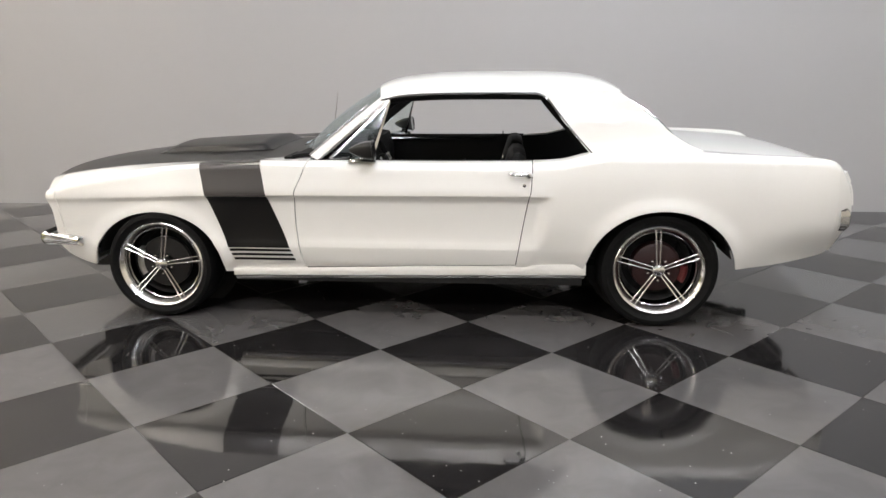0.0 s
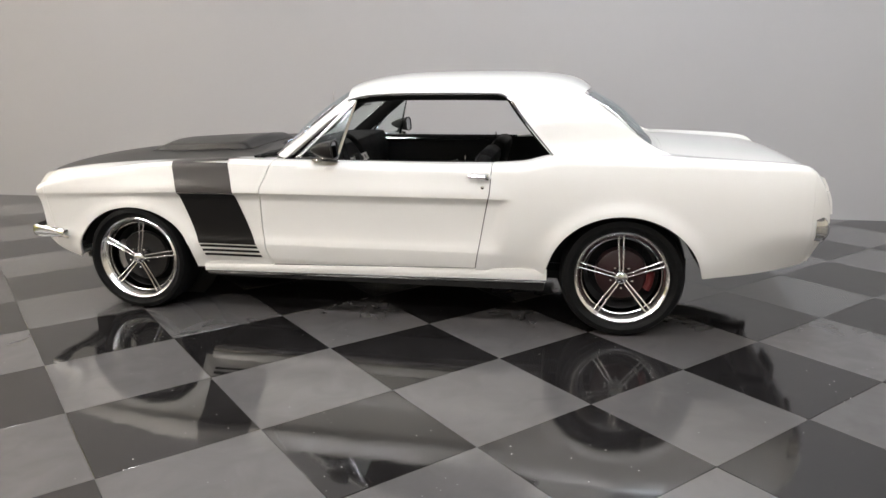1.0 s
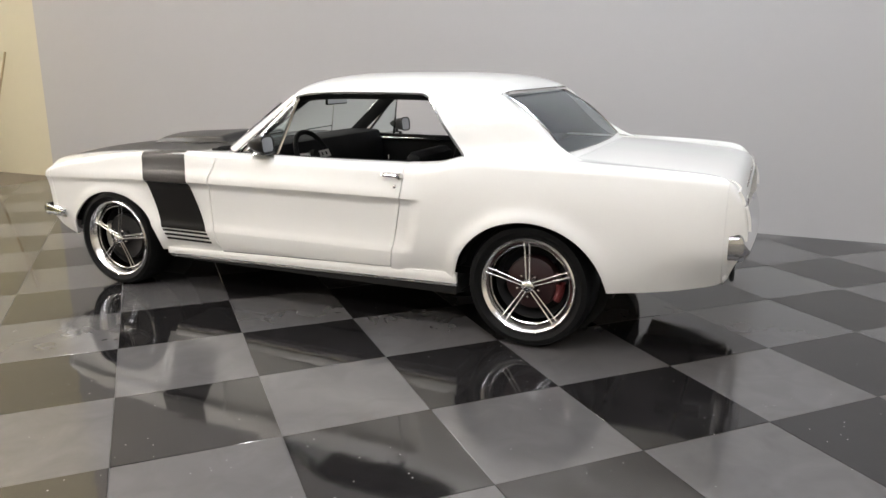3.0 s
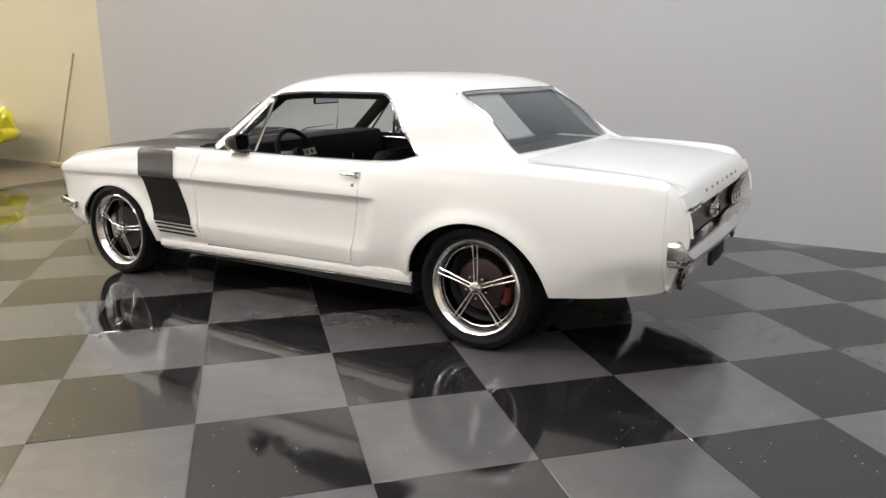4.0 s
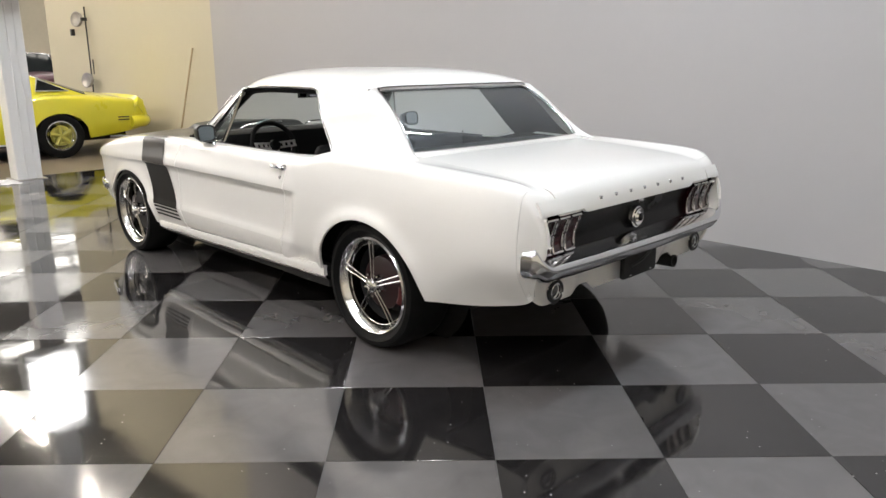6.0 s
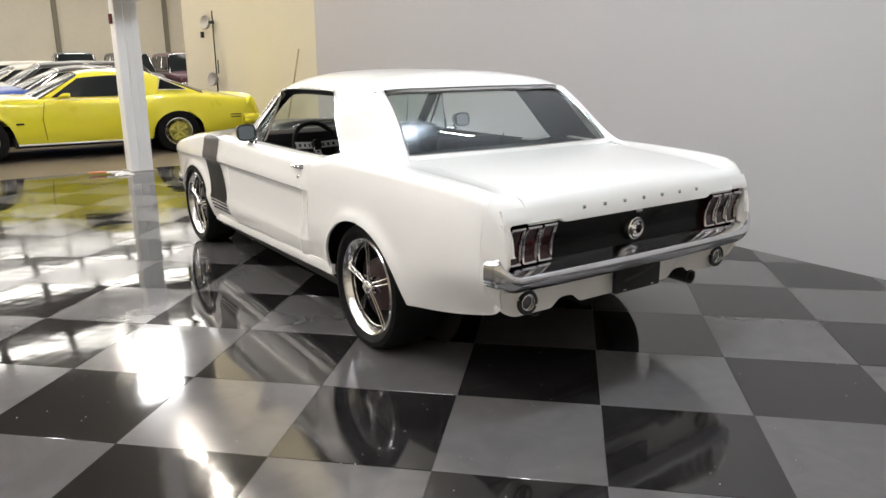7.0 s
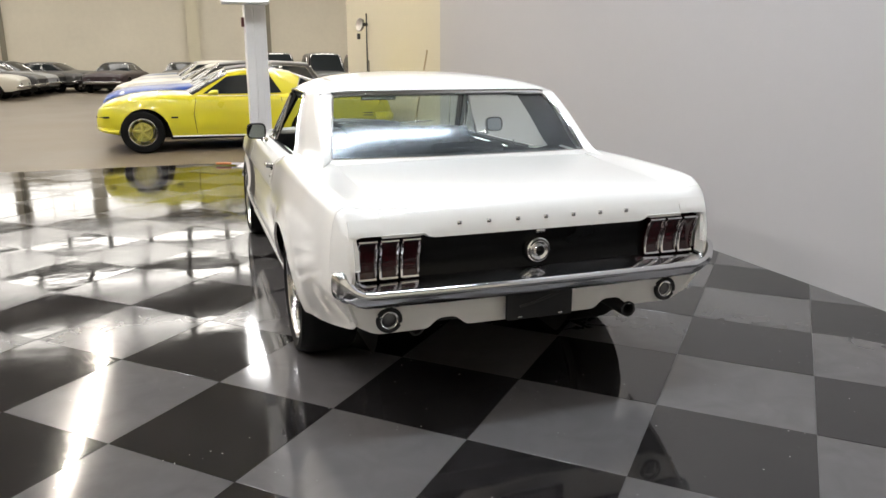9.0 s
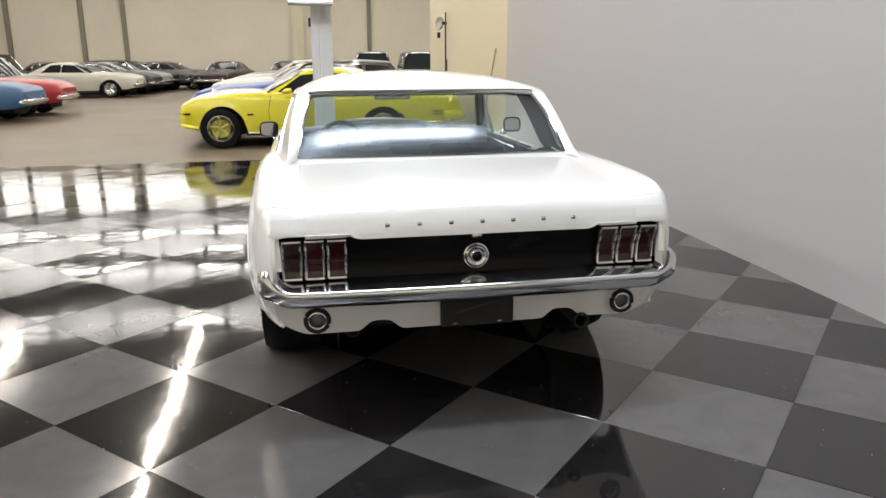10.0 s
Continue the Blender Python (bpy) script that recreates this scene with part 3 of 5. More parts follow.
        part("inner_trim", tube([(-.34, s * .692, .865), (.50, s * .692, .865)], .009, 6), CHROME, door, "chrome strip on the door lining")
        part("window_crank", tube([(.20, s * .68, .70), (.20, s * .66, .70), (.28, s * .655, .72), (.28, s * .63, .72)], .007), CHROME, door)
        part("belt_trim", tube([(x, s * .735, Z_TOP(x) + .003) for x in np.linspace(-.46, .70, 12)], .006), VINYL, door, "black window wiper strip")
        # vent window
        A, B, C = Vector((-.395, s * .728, .893)), Vector((-.075, s * .618, 1.196)), Vector((-.165, s * .722, .893))
        part("vent_frame", tube([A, B, C, A], .0115, 8), CHROME, door, "chrome vent window frame")
        bm = bmesh.new()
        bm.faces.new([bm.verts.new(p) for p in (A, C, B)])
        part("vent_pane", bm, SCREEN, door, soft=False).visible_shadow = False
        # outside mirror
        my = s * .852
        def shell(u, v):
            a = 2 * math.pi * v
            w = math.sin(min(1, .06 + u) * math.pi / 2) ** .75
            c, d = math.cos(a), math.sin(a)
            y = my + .058 * w * math.copysign(abs(c) ** .55, c)
            return Vector((lerp(-.262, -.132, u) + .07 * u * (abs(y) - abs(my)) - .10 * u * .047 * w * math.copysign(abs(d) ** .55, d), y, .957 + .047 * w * math.copysign(abs(d) ** .55, d)))
        mir = part("door_mirror", grid(shell, 12, 28, flip=True), SATIN, car, "black rear-view mirror on the door")
        part("mirror_face", grid(lambda u, v: Vector((lerp(-.132, shell(1, u).x, .96 * v) + .001, lerp(my, shell(1, u).y, .96 * v), lerp(.957, shell(1, u).z, .96 * v))), 28, 3), MIRROR, mir)
        part("mirror_rim", tube([shell(1, a) for a in np.linspace(0, 1, 29)], .006, 6), SATIN, mir)
        base = part("mirror_base", lathe([(.0005, .016), (.035, .014), (.066, .006), (.074, -.006)], 24, flip=True), CHROME, mir, "flat chrome mirror base")
        base.matrix_basis = Matrix.Translation((-.205, s * .802, .893)) @ Matrix.Rotation(radians(90 + s * 12), 4, "X") @ Matrix.Diagonal((1.05, 1, .42, 1))
        part("mirror_foot", tube(smoothpath([(-.20, s * .785, .890), (-.195, s * .805, .905), (-.19, s * .83, .925), (-.18, s * .852, .945)], 4), [.034, .032, .028, .025, .022, .020, .018, .017, .016, .015, .015, .016, .018], 10, flat=.5), CHROME, mir, "chrome mirror foot")
        # pillar and rail trims
        a_top, a_low = greenhouse(0, .6), Vector((-.49, .715, .893))
        part("windscreen_pillar", grid(lambda u, v: Vector((lerp(a_low.x, a_top.x + .02, u) + lerp(-.024, .030, v) * lerp(1.1, .8, u), s * (lerp(a_low.y, a_top.y, u) + .012 * math.sin(v * math.pi) + lerp(-.012, .006, v)), lerp(a_low.z, a_top.z, u) + lerp(.018, -.012, v))), 12, 8, flip=(s < 0), rim=.03), WHITE, car)
        # black sheet added behind the pillar, darkens its inner side like shade
        part("pillar_cover", grid(lambda u, v: Vector((lerp(a_low.x, a_top.x + .04, u) + lerp(-.045, .050, v), s * (lerp(a_low.y, a_top.y, u) - .030 - .006 * math.sin(v * math.pi)), lerp(a_low.z, a_top.z, u) + lerp(.012, -.020, v))), 12, 6, flip=(s > 0), rim=.006), VINYL, car, "black sheet added to darken the inside of the windscreen pillar")
        part("pillar_trim", tube([(lerp(a_low.x, a_top.x, t) + .036, s * (lerp(a_low.y, a_top.y, t) + .008), lerp(a_low.z, a_top.z, t) - .004) for t in np.linspace(0, 1, 10)], .008), CHROME, car)
        part("screen_trim", tube([(lerp(a_low.x, a_top.x, t) - .025, s * (lerp(a_low.y, a_top.y, t) - .008), lerp(a_low.z, a_top.z, t) + .016) for t in np.linspace(0, .86, 10)], .006), CHROME, car)
        rail = [greenhouse(u, .6) for u in np.linspace(0, SAIL_U * .94, 22)]
        edge = [greenhouse(SAIL_U, v) for v in np.linspace(.672, 1, 14)]
        tip, a0, b0 = greenhouse(SAIL_U, .6), rail[-1], edge[0]
        arc = [a0 * (1 - t) ** 2 + tip * 2 * t * (1 - t) * .985 + tip * .03 * t * (1 - t) + b0 * t * t for t in np.linspace(.1, .9, 9)]
        bm = bmesh.new()
        fan = [bm.verts.new((q.x, s * (q.y + .003), q.z)) for q in [a0] + arc + [b0]]
        apex = bm.verts.new((tip.x + .012, s * (tip.y + .003), tip.z + .006))
        for q0, q1 in zip(fan, fan[1:]):
            bm.faces.new((apex, q0, q1) if s > 0 else (apex, q1, q0))
        part("window_corner", bm, WHITE, car)
        part("drip_rail", tube([(q.x, s * (q.y + .004), q.z - .004) for q in rail + arc + edge], .0065), CHROME, car, "bright drip rail round the side windows")
        part("window_seal", grid(lambda u, v: Vector((greenhouse(SAIL_U * u, .6).x, s * (RAIL_Y(greenhouse(SAIL_U * u, .6).x) - .004 - .05 * v), greenhouse(SAIL_U * u, .6).z - .010 - .030 * math.sin(v * 1.6))), 24, 4, flip=(s < 0), rim=.008), VINYL, car, "black rubber window seal")
        part("pillar_lining", grid(lambda u, v: Vector((greenhouse(SAIL_U + (1 - SAIL_U) * u, lerp(.6, 1, v)).x - .03 - .09 * u * v, s * (greenhouse(SAIL_U + (1 - SAIL_U) * u, lerp(.6, 1, v)).y - .05), greenhouse(SAIL_U + (1 - SAIL_U) * u, lerp(.6, 1, v)).z)), 8, 8, flip=(s < 0)), VINYL, car)
        part("quarter_lining", grid(lambda u, v: Vector((lerp(.70, 1.5, u), s * .705, lerp(.35, Z_TOP(lerp(.70, 1.5, u)) - .004, v))), 10, 4, flip=(s < 0), rim=.02), VINYL, car)
        part("rear_window_trim", tube([(p.x + .003, s * abs(p.y) + s * .004, p.z + .005) for p in [rear_glass(0, v) for v in np.linspace(0, 1, 14)]], .0055), CHROME, car, "chrome rear window trim")
        part("window_reveal", grid(lambda u, v: (lambda a, b: Vector((lerp(a.x, b.x, v), s * lerp(a.y, abs(b.y), v), lerp(a.z, b.z, v))))(greenhouse(1, lerp(.6, 1, u) - (.05 * (1 - u))), rear_glass(0, u)), 16, 3, flip=(s < 0)), WHITE, car)
        # wheels and their wells
        wheel(car, -1.364, s * .840, .306, s, .308, .243, .225)
        wheel(car, 1.390, s * .842, .318, s, .320, .243, .25)
        for cx, cz, a, b in ARCHES:
            bm = bmesh.new()
            grid(lambda u, v: Vector((cx + (a + .004) * math.cos(lerp(.2, math.pi - .2, u)), s * lerp(.79, .50, v), cz + (b + .006) * math.sin(lerp(.2, math.pi - .2, u)))), 28, 2, flip=(s < 0), bm=bm)
            bmesh.ops.create_circle(bm, cap_ends=True, radius=.355, segments=28, matrix=pose(cx, s * .505, cz, 90, 0, 0))
            part("wheel_well", bm, DARK, car, "black wheel well")
    # hood with its scoop, cowl
    hood = part("hood", grid(lambda u, v: (lambda x, y: Vector((x - .085 * (1 - (y / .63) ** 2) * (1 - u) ** 3, y, hood_at(x, y))))(lerp(-2.040, -.66, u) + (.10 * (abs(2 * v - 1)) ** 2 * u), lerp(-.628, .628, v)), 50, 32, flip=False, rim=.015), SATIN, car, "satin black hood")

    def scoop(u, v):
        k = 2 * v - 1
        x = lerp(-1.63, -.83, u) + .05 * k * k * (1 - u)
        y = k * lerp(.27, .36, smooth(0, .7, u))
        h = .050 * (1 - .30 * k * k) * smooth(0, .20, u) ** .8 * (1 - smooth(.90, 1.0, u)) * max(0, 1 - abs(k) ** 26) ** .6
        return Vector((x, y, hood_at(x, y) + .002 + h))
    part("hood_scoop", grid(scoop, 40, 64, rim=.004), SATIN, hood, "satin black hood scoop")
    part("cowl", grid(lambda u, v: (lambda k: Vector((lerp(-.675 + .10 * k * k, -.66 + .185 * k * k + .03, u), lerp(-.66, .66, v), lerp(.912, .900, u) - .02 * k * k)))(abs(2 * v - 1)), 6, 24, rim=.01), SATIN, car)
    for y in (-.32, .22):
        part("wiper", tube([(-.64, y, .925), (-.615, y + .03, .945), (-.585, y + .30, .957)], .005), CHROME, car)
    # nose
    part("nose_panel", grid(lambda u, v: Vector((-1.985 - .07 * (1 - (2 * u - 1) ** 2) + .03 * math.sin(v * math.pi), lerp(-.775, .775, u), lerp(.44, .735 - .06 * (2 * u - 1) ** 4, v))), 24, 10, flip=True, rim=.02), DARK, car, "dark grille opening")
    part("front_valance", grid(lambda u, v: Vector((lerp(-1.78, -1.985, math.sin(v * 1.5)) - .05 * (1 - (2 * u - 1) ** 2), lerp(-.765, .765, u), lerp(.295, .45, v))), 24, 8, flip=True, rim=.02), WHITE, car)

    def bumper_f(u, v):
        k = 2 * u - 1
        y = .815 * math.sin(k * math.pi / 2) if abs(k) < .9 else math.copysign(lerp(.815 * math.sin(.45 * math.pi), .838, (abs(k) - .9) / .1), k)
        x = -2.105 + .045 * (k * k) + .255 * smooth(.78, 1.0, abs(k))
        a = lerp(-1.4, 1.4, v)
        return Vector((x - .028 * math.cos(a) * 1.0, y + math.copysign(.02 * math.cos(a) * smooth(.8, 1, abs(k)), k), .435 + .036 * math.sin(a) * lerp(1, .75, smooth(.8, 1, abs(k)))))
    part("front_bumper", grid(bumper_f, 60, 10, flip=True, rim=.012), CHROME, car, "chrome front bumper")
    # roof, glass
    bm = bmesh.new()
    NU, NR, NS, IS = 88, 24, 22, 61
    rows = {}
    for s in (-1, 1):
        for i in range(NU + 1):
            for j in range(NR + NS + 1):
                if j > NR and i < IS:
                    continue
                if j == 0 and s > 0:
                    rows[s, i, j] = rows[-1, i, 0]
                    continue
                q = greenhouse(i / NU, .6 * j / NR if j <= NR else .6 + .4 * (j - NR) / NS)
                rows[s, i, j] = bm.verts.new((q.x, s * q.y, q.z))
        for i in range(NU):
            for j in range(NR + NS):
                if j >= NR and i < IS:
                    continue
                q = (rows[s, i, j], rows[s, i + 1, j], rows[s, i + 1, j + 1], rows[s, i, j + 1])
                bm.faces.new(q if s > 0 else q[::-1])
    part("roof", bm, WHITE, car)
    part("headliner", grid(lambda u, v: (lambda p: Vector((p.x, p.y * (1 if v >= .5 else -1) * .97, p.z - .028)))(greenhouse(u, .6 * abs(2 * v - 1))), 16, 16, flip=True, rim=.005), VINYL, car, "dark roof lining")
    pane = part("rear_window", grid(rear_glass, 28, 14, flip=True, rim=.004), WINDOW, car, "tinted rear window")
    pane.visible_shadow = False
    wind = part("windscreen", grid(screen, 28, 14, rim=.004), SCREEN, car, "clear windscreen")
    wind.visible_shadow = False
    part("rear_window_trim", tube([(p.x + .010, p.y, p.z + .006) for p in [rear_glass(u, 0) for u in np.linspace(0, 1, 30)]], .013), ALLOY, car, "chrome rear window trim")
    part("window_gutter", grid(lambda u, v: (lambda p: Vector((p.x + lerp(-.004, .050, v), p.y * lerp(1.05, 1.03, v), lerp(p.z + .001, deck_at(p.x + .045, p.y) - .003, v))))(rear_glass(u, 1)), 30, 4, rim=.004), WHITE, car, "white panel strip under the rear window")
    part("rear_window_trim", tube([(p.x, p.y, p.z + .004) for p in [rear_glass(u, 1) for u in np.linspace(0, 1, 30)]], .004), ALLOY, car, "chrome rear window trim")
    # tail
    def deck(u, v):
        k = 2 * v - 1
        y = k * .6494
        if u > .94:
            q, low = (u - .94) / .06, lerp(.767, .787, smooth(.455, .490, abs(y)))
            return Vector((2.350 + .004 * q, y, lerp(.788, low, q)))
        x = lerp(1.556 - .042 * k * k, 2.350, (u / .94) ** .9)
        return Vector((x, y, deck_at(x, y) + .014 * (abs(y) / .66) ** 2.4 * smooth(2.25, 2.350, x)))
    lid = part("trunk_lid", grid(deck, 50, 64, rim=.012), WHITE, car)
    for k in range(7):
        y = lerp(-.345, .385, k / 6)
        part("badge_letter", box(bmesh.new(), 2.330, 2.348, y - .009, y + .009, .806, .821, .003), CHROME, lid, "small chrome badge mark")

    def tail(u, v):
        y = lerp(-.760, .760, u)
        k = abs(y) / .760
        z = lerp(.525, .797, v)
        return Vector((2.340 - .040 * math.sin(v * math.pi) ** 1.2 - .006 * k * k, y, z))
    TAIL_X = curve((.55, 2.345), (.58, 2.355), (.64, 2.376), (.725, 2.368), (.782, 2.350), (.80, 2.342))
    LIP_X = curve((.786, 2.3545), (.800, 2.3515), (.820, 2.3425), (.846, 2.328))
    part("tail_panel", grid(tail, 64, 16, rim=.012), GLOSSBLACK, car, "satin black concave tail panel")
    for s in (-1, 1):
        part("tail_corner", grid(lambda u, v: (lambda z: Vector((lerp(TAIL_X(z) - .003, 2.325, u), s * lerp(W_SIDE(TAIL_X(z)) - .012, .752, u), z)))(lerp(.55, .795, v)), 6, 14, flip=(s > 0), rim=.02), WHITE, car)
        part("tail_lip", grid(lambda u, v: (lambda z: Vector((LIP_X(z), s * lerp(.646, .772, u), z)))(lerp(.786, .846, v)), 6, 8, flip=(s < 0), rim=.012), WHITE, car)
        for k in range(3):
            y = s * (.536 + .083 * k)
            w, h0, h1 = .033, .616, .764

            def lens(u, v):
                z = lerp(h0, h1, v)
                return Vector((2.356 - .040 * math.sin((z - .525) / .26 * math.pi) ** 1.2, y + lerp(-w, w, u), z))
            lamp = part("tail_lamp", grid(lens, 4, 10, rim=.02), REDLENS, car, "dark red tail lamp in a chrome bezel")
            loop = [lens(0, t) for t in np.linspace(0, 1, 9)] + [lens(1, t) for t in np.linspace(1, 0, 9)] + [lens(0, 0)]
            part("bezel", tube([p + Vector((.004, 0, 0)) for p in loop], .006, 8), CHROME, lamp, "chrome bezel")
        bm = lathe([(.0005, -.002), (.014, -.001), (.026, .004), (.034, .012)], 28)
        bmesh.ops.transform(bm, matrix=pose(2.318, s * .62, .446, 0, 0, 90), verts=bm.verts)
        back = part("reversing_lamp", bm, CLEARLENS, car, "round clear reversing lamp in the valance")
        part("lamp_ring", tube([(2.320, s * .62 + .043 * math.cos(a), .446 + .043 * math.sin(a)) for a in np.linspace(0, 2 * math.pi, 25)], .010, 8), DARK, back)
        part("lamp_bezel", tube([(2.325, s * .62 + .033 * math.cos(a), .446 + .033 * math.sin(a)) for a in np.linspace(0, 2 * math.pi, 25)], .0035, 6), CHROME, back)
        # exhaust
        part("exhaust_tip", lathe([(.026, 0), (.034, .0), (.034, .22), (.026, .22), (.026, .0)], 20), DARK, car).matrix_basis = pose(2.30 if s > 0 else 2.22, s * .47, .362, 0, 0, 90)
    bm = lathe([(.0005, -.030), (.018, -.028), (.026, -.018), (.036, -.022), (.050, -.012), (.054, .006)], 36)
    bmesh.ops.transform(bm, matrix=pose(2.318, 0, .675, 0, 0, 90), verts=bm.verts)
    cap = part("fuel_cap", bm, CHROME, car, "round chrome fuel cap")
    part("cap_ring", tube([(2.332, .040 * math.cos(a), .675 + .040 * math.sin(a)) for a in np.linspace(0, 2 * math.pi, 25)], .006, 6), GUNMETAL, cap)
    bm = lathe([(.0005, -.034), (.014, -.033), (.019, -.029), (.020, -.020)], 24)
    bmesh.ops.transform(bm, matrix=pose(2.318, 0, .675, 0, 0, 90), verts=bm.verts)
    part("cap_centre", bm, GLOSSBLACK, cap, "black centre of the fuel cap")
    part("trunk_latch", tube(smoothpath([(2.336, -.055, .580), (2.346, -.02, .572), (2.346, .02, .572), (2.336, .055, .580)], 4), .012, 8, flat=.7), CHROME, car, "chrome trunk latch")
    part("trunk_button", box(bmesh.new(), 2.325, 2.345, -.02, .02, .748, .764, .004), CHROME, car)

    def bumper(u, v):
        """Chrome rear bumper: low across the tail, rising where it wraps round the corners."""
        k = 2 * u - 1
        s, c = math.copysign(1, k), abs(k)
        if c < .84:
            x, y, th = 2.372 - .024 * (c / .84) ** 2, .752 * c / .84, .06 * c / .84
        elif c < .97:
            th = lerp(.06, math.pi / 2, (c - .84) / .13)
            x, y = 2.350 - .026 * (1 - math.cos(th)), .752 + .064 * math.sin(th)
        else:
            th = math.pi / 2
            x, y = 2.324 - .034 * (c - .97) / .03, .816 + .010 * (c - .97) / .03
        q = smooth(.80, .91, c)
        out, z = lerp(OUT(v), .016 - .040 * abs(2 * v - 1) ** 4, q), lerp(SEC(v), .528 + .134 * v, q)
        return Vector((x + .010 + out * math.cos(th), .008 + s * (y + out * math.sin(th)), z + .004))
    OUT = curve((0, -.034), (.15, -.006), (.35, .016), (.54, .031), (.62, .028), (.7, .016), (1, -.062))
    SEC = curve((0, .498), (.12, .504), (.3, .522), (.5, .552), (.62, .572), (.7, .579), (1, .604))
    part("rear_bumper", grid(bumper, 100, 24, rim=.012), CHROME, car, "chrome rear bumper")

    def valance(u, v):
        k = 2 * u - 1
        s, c = math.copysign(1, k), abs(k)
        edge = lambda z: side_y(2.300, max(z, .432)) + .001
        cut = .040 * math.exp(-((.79 * c / .86 - .43) / .075) ** 4)
        z = lerp(.380 + .050 * smooth(.80, 1.0, c) + cut, .56, v)
        tuck = .055 * (1 - v)
        ye = edge(z)
        if c < .86:
            x, y = 2.342 - tuck, (ye - .062) * c / .86
        else:
            th = (c - .86) / .14 * math.pi / 2
            x, y = lerp(2.342 - tuck, 2.3005, 1 - math.cos(th)), ye - .062 + .062 * math.sin(th)
        return Vector((x, s * y, z))
    part("rear_valance", grid(valance, 100, 8, rim=.02), WHITE, car)
    plate = part("plate_mount", box(bmesh.new(), 2.335, 2.362, -.145, .147, .398, .53, .008), DARK, car, "empty black number plate mount")
    for y in (-.09, .09):
        part("plate_screw", box(bmesh.new(), 2.358, 2.366, y - .01, y + .01, .408, .415, .002), CHROME, plate)
    part("plate_bracket", tube([(2.362, -.09, .455), (2.375, -.02, .475), (2.362, .09, .50)], .006), GUNMETAL, plate)
    # underside
    bm = bmesh.new()
    box(bm, -1.95, 1.75, -.50, .50, .20, .34), box(bm, -.93, .99, -.80, .80, .215, .30), box(bm, 1.76, 2.10, -.70, .70, .40, .50), box(bm, -1.93, -1.75, -.70, .70, .36, .48)
    part("floor_pan", bm, DARK, car, "black underbody", soft=False)
    part("axle", tube([(1.385, -.6, .31), (1.385, .6, .31)], .045), DARK, car)
    # cabin
    part("dashboard", grid(lambda u, v: Vector((lerp(-.62, -.28, smooth(0, .8, u)) + (.03 if u > .8 else 0), lerp(-.70, .70, v), lerp(.905, .90, u) + .025 * math.sin(u * 3) - (.30 * (u - .8) / .2 if u > .8 else 0))), 14, 16, rim=.02), VINYL, car, "black padded dashboard")
    part("package_shelf", box(bmesh.new(), 1.22, 1.60, -.66, .66, .915, .935, .006), VINYL, car, "black package shelf")
    part("cabin_floor", box(bmesh.new(), -.6, 1.3, -.69, .69, .30, .345), VINYL, car, soft=False)
    part("firewall", box(bmesh.new(), -.66, -.60, -.70, .70, .32, .90), VINYL, car, soft=False)
    part("trunk_wall", box(bmesh.new(), 1.30, 1.34, -.69, .69, .32, .92), VINYL, car, soft=False)

    def cushion(x0, x1, y0, y1, z0, z1, lean, r=.045):
        return box(bmesh.new(), x0, x1, y0, y1, z0, z1, r, Matrix.Translation((x0, 0, z0)) @ Matrix.Rotation(radians(lean), 4, "Y") @ Matrix.Translation((-x0, 0, -z0)))
    for y in (-.35, .35):
        seat = part("front_seat", cushion(.02, .50, y - .25, y + .25, .44, .58, -4), VINYL, car, "black vinyl bucket seat")
        part("backrest", cushion(.47, .575, y - .24, y + .24, .52, .955, 17, .048), VINYL, seat)
    bench = part("rear_seat", cushion(.85, 1.22, -.60, .60, .46, .60, -6), VINYL, car, "black vinyl rear bench")
    part("backrest", cushion(1.16, 1.27, -.62, .62, .55, .93, 14), VINYL, bench)
    wh = part("steering_wheel", tube([(.160 * math.cos(a), .160 * math.sin(a), 0) for a in np.linspace(0, 2 * math.pi, 41)], .016, 8), VINYL, car, "black steering wheel with drilled metal spokes")
    wh.matrix_basis = pose(-.16, -.36, .842, 0, 64, 0)
    for k in range(3):
        a = radians(90 - 90 * k)
        turn = Matrix.Rotation(a, 4, "Z") @ Matrix.Rotation(radians(-8), 4, "Y")
        bm = bmesh.new()
        for y in (-.017, .017):
            box(bm, .03, .156, y - .006, y + .006, -.005, 0, .001, turn)
        for x in (.034, .068, .105, .144):
            box(bm, x - .010, x + .010, -.012, .012, -.005, 0, .001, turn)
        part("wheel_spoke", bm, BRUSHED, wh, "brushed metal spoke with drilled holes")
    part("wheel_hub", lathe([(.0005, .03), (.03, .028), (.038, .01), (.038, -.02)], 24, flip=True), VINYL, wh).matrix_basis = pose(0, 0, 0, 90, 0, 0)
    part("steering_column", tube([(-.16, -.36, .85), (-.47, -.36, .70)], .03), VINYL, car)
    inner = part("inside_mirror", box(bmesh.new(), -.215, -.20, -.125, .125, 1.140, 1.186, .006), VINYL, car, "inside rear-view mirror")
    part("mirror_face", box(bmesh.new(), -.200, -.197, -.118, .118, 1.146, 1.180, .001), MIRROR, inner, soft=False)
    part("mirror_stem", tube([(-.21, 0, 1.185), (-.225, 0, 1.235)], .006), CHROME, car)
    part("antenna", tube([(-.70, .70, .885), (-.655, .70, 1.20)], [.004, .0015], 6), CHROME, car)
    # the tail sits a finger's width to one side
    for ob in car.children_recursive:
        if ob.type == "MESH" and ob.matrix_basis == Matrix.Identity(4) and ob.parent.matrix_basis == Matrix.Identity(4):
            for v in ob.data.vertices:
                v.co.y += .012 * smooth(1.6, 2.33, v.co.x)
    return car


white_coupe()


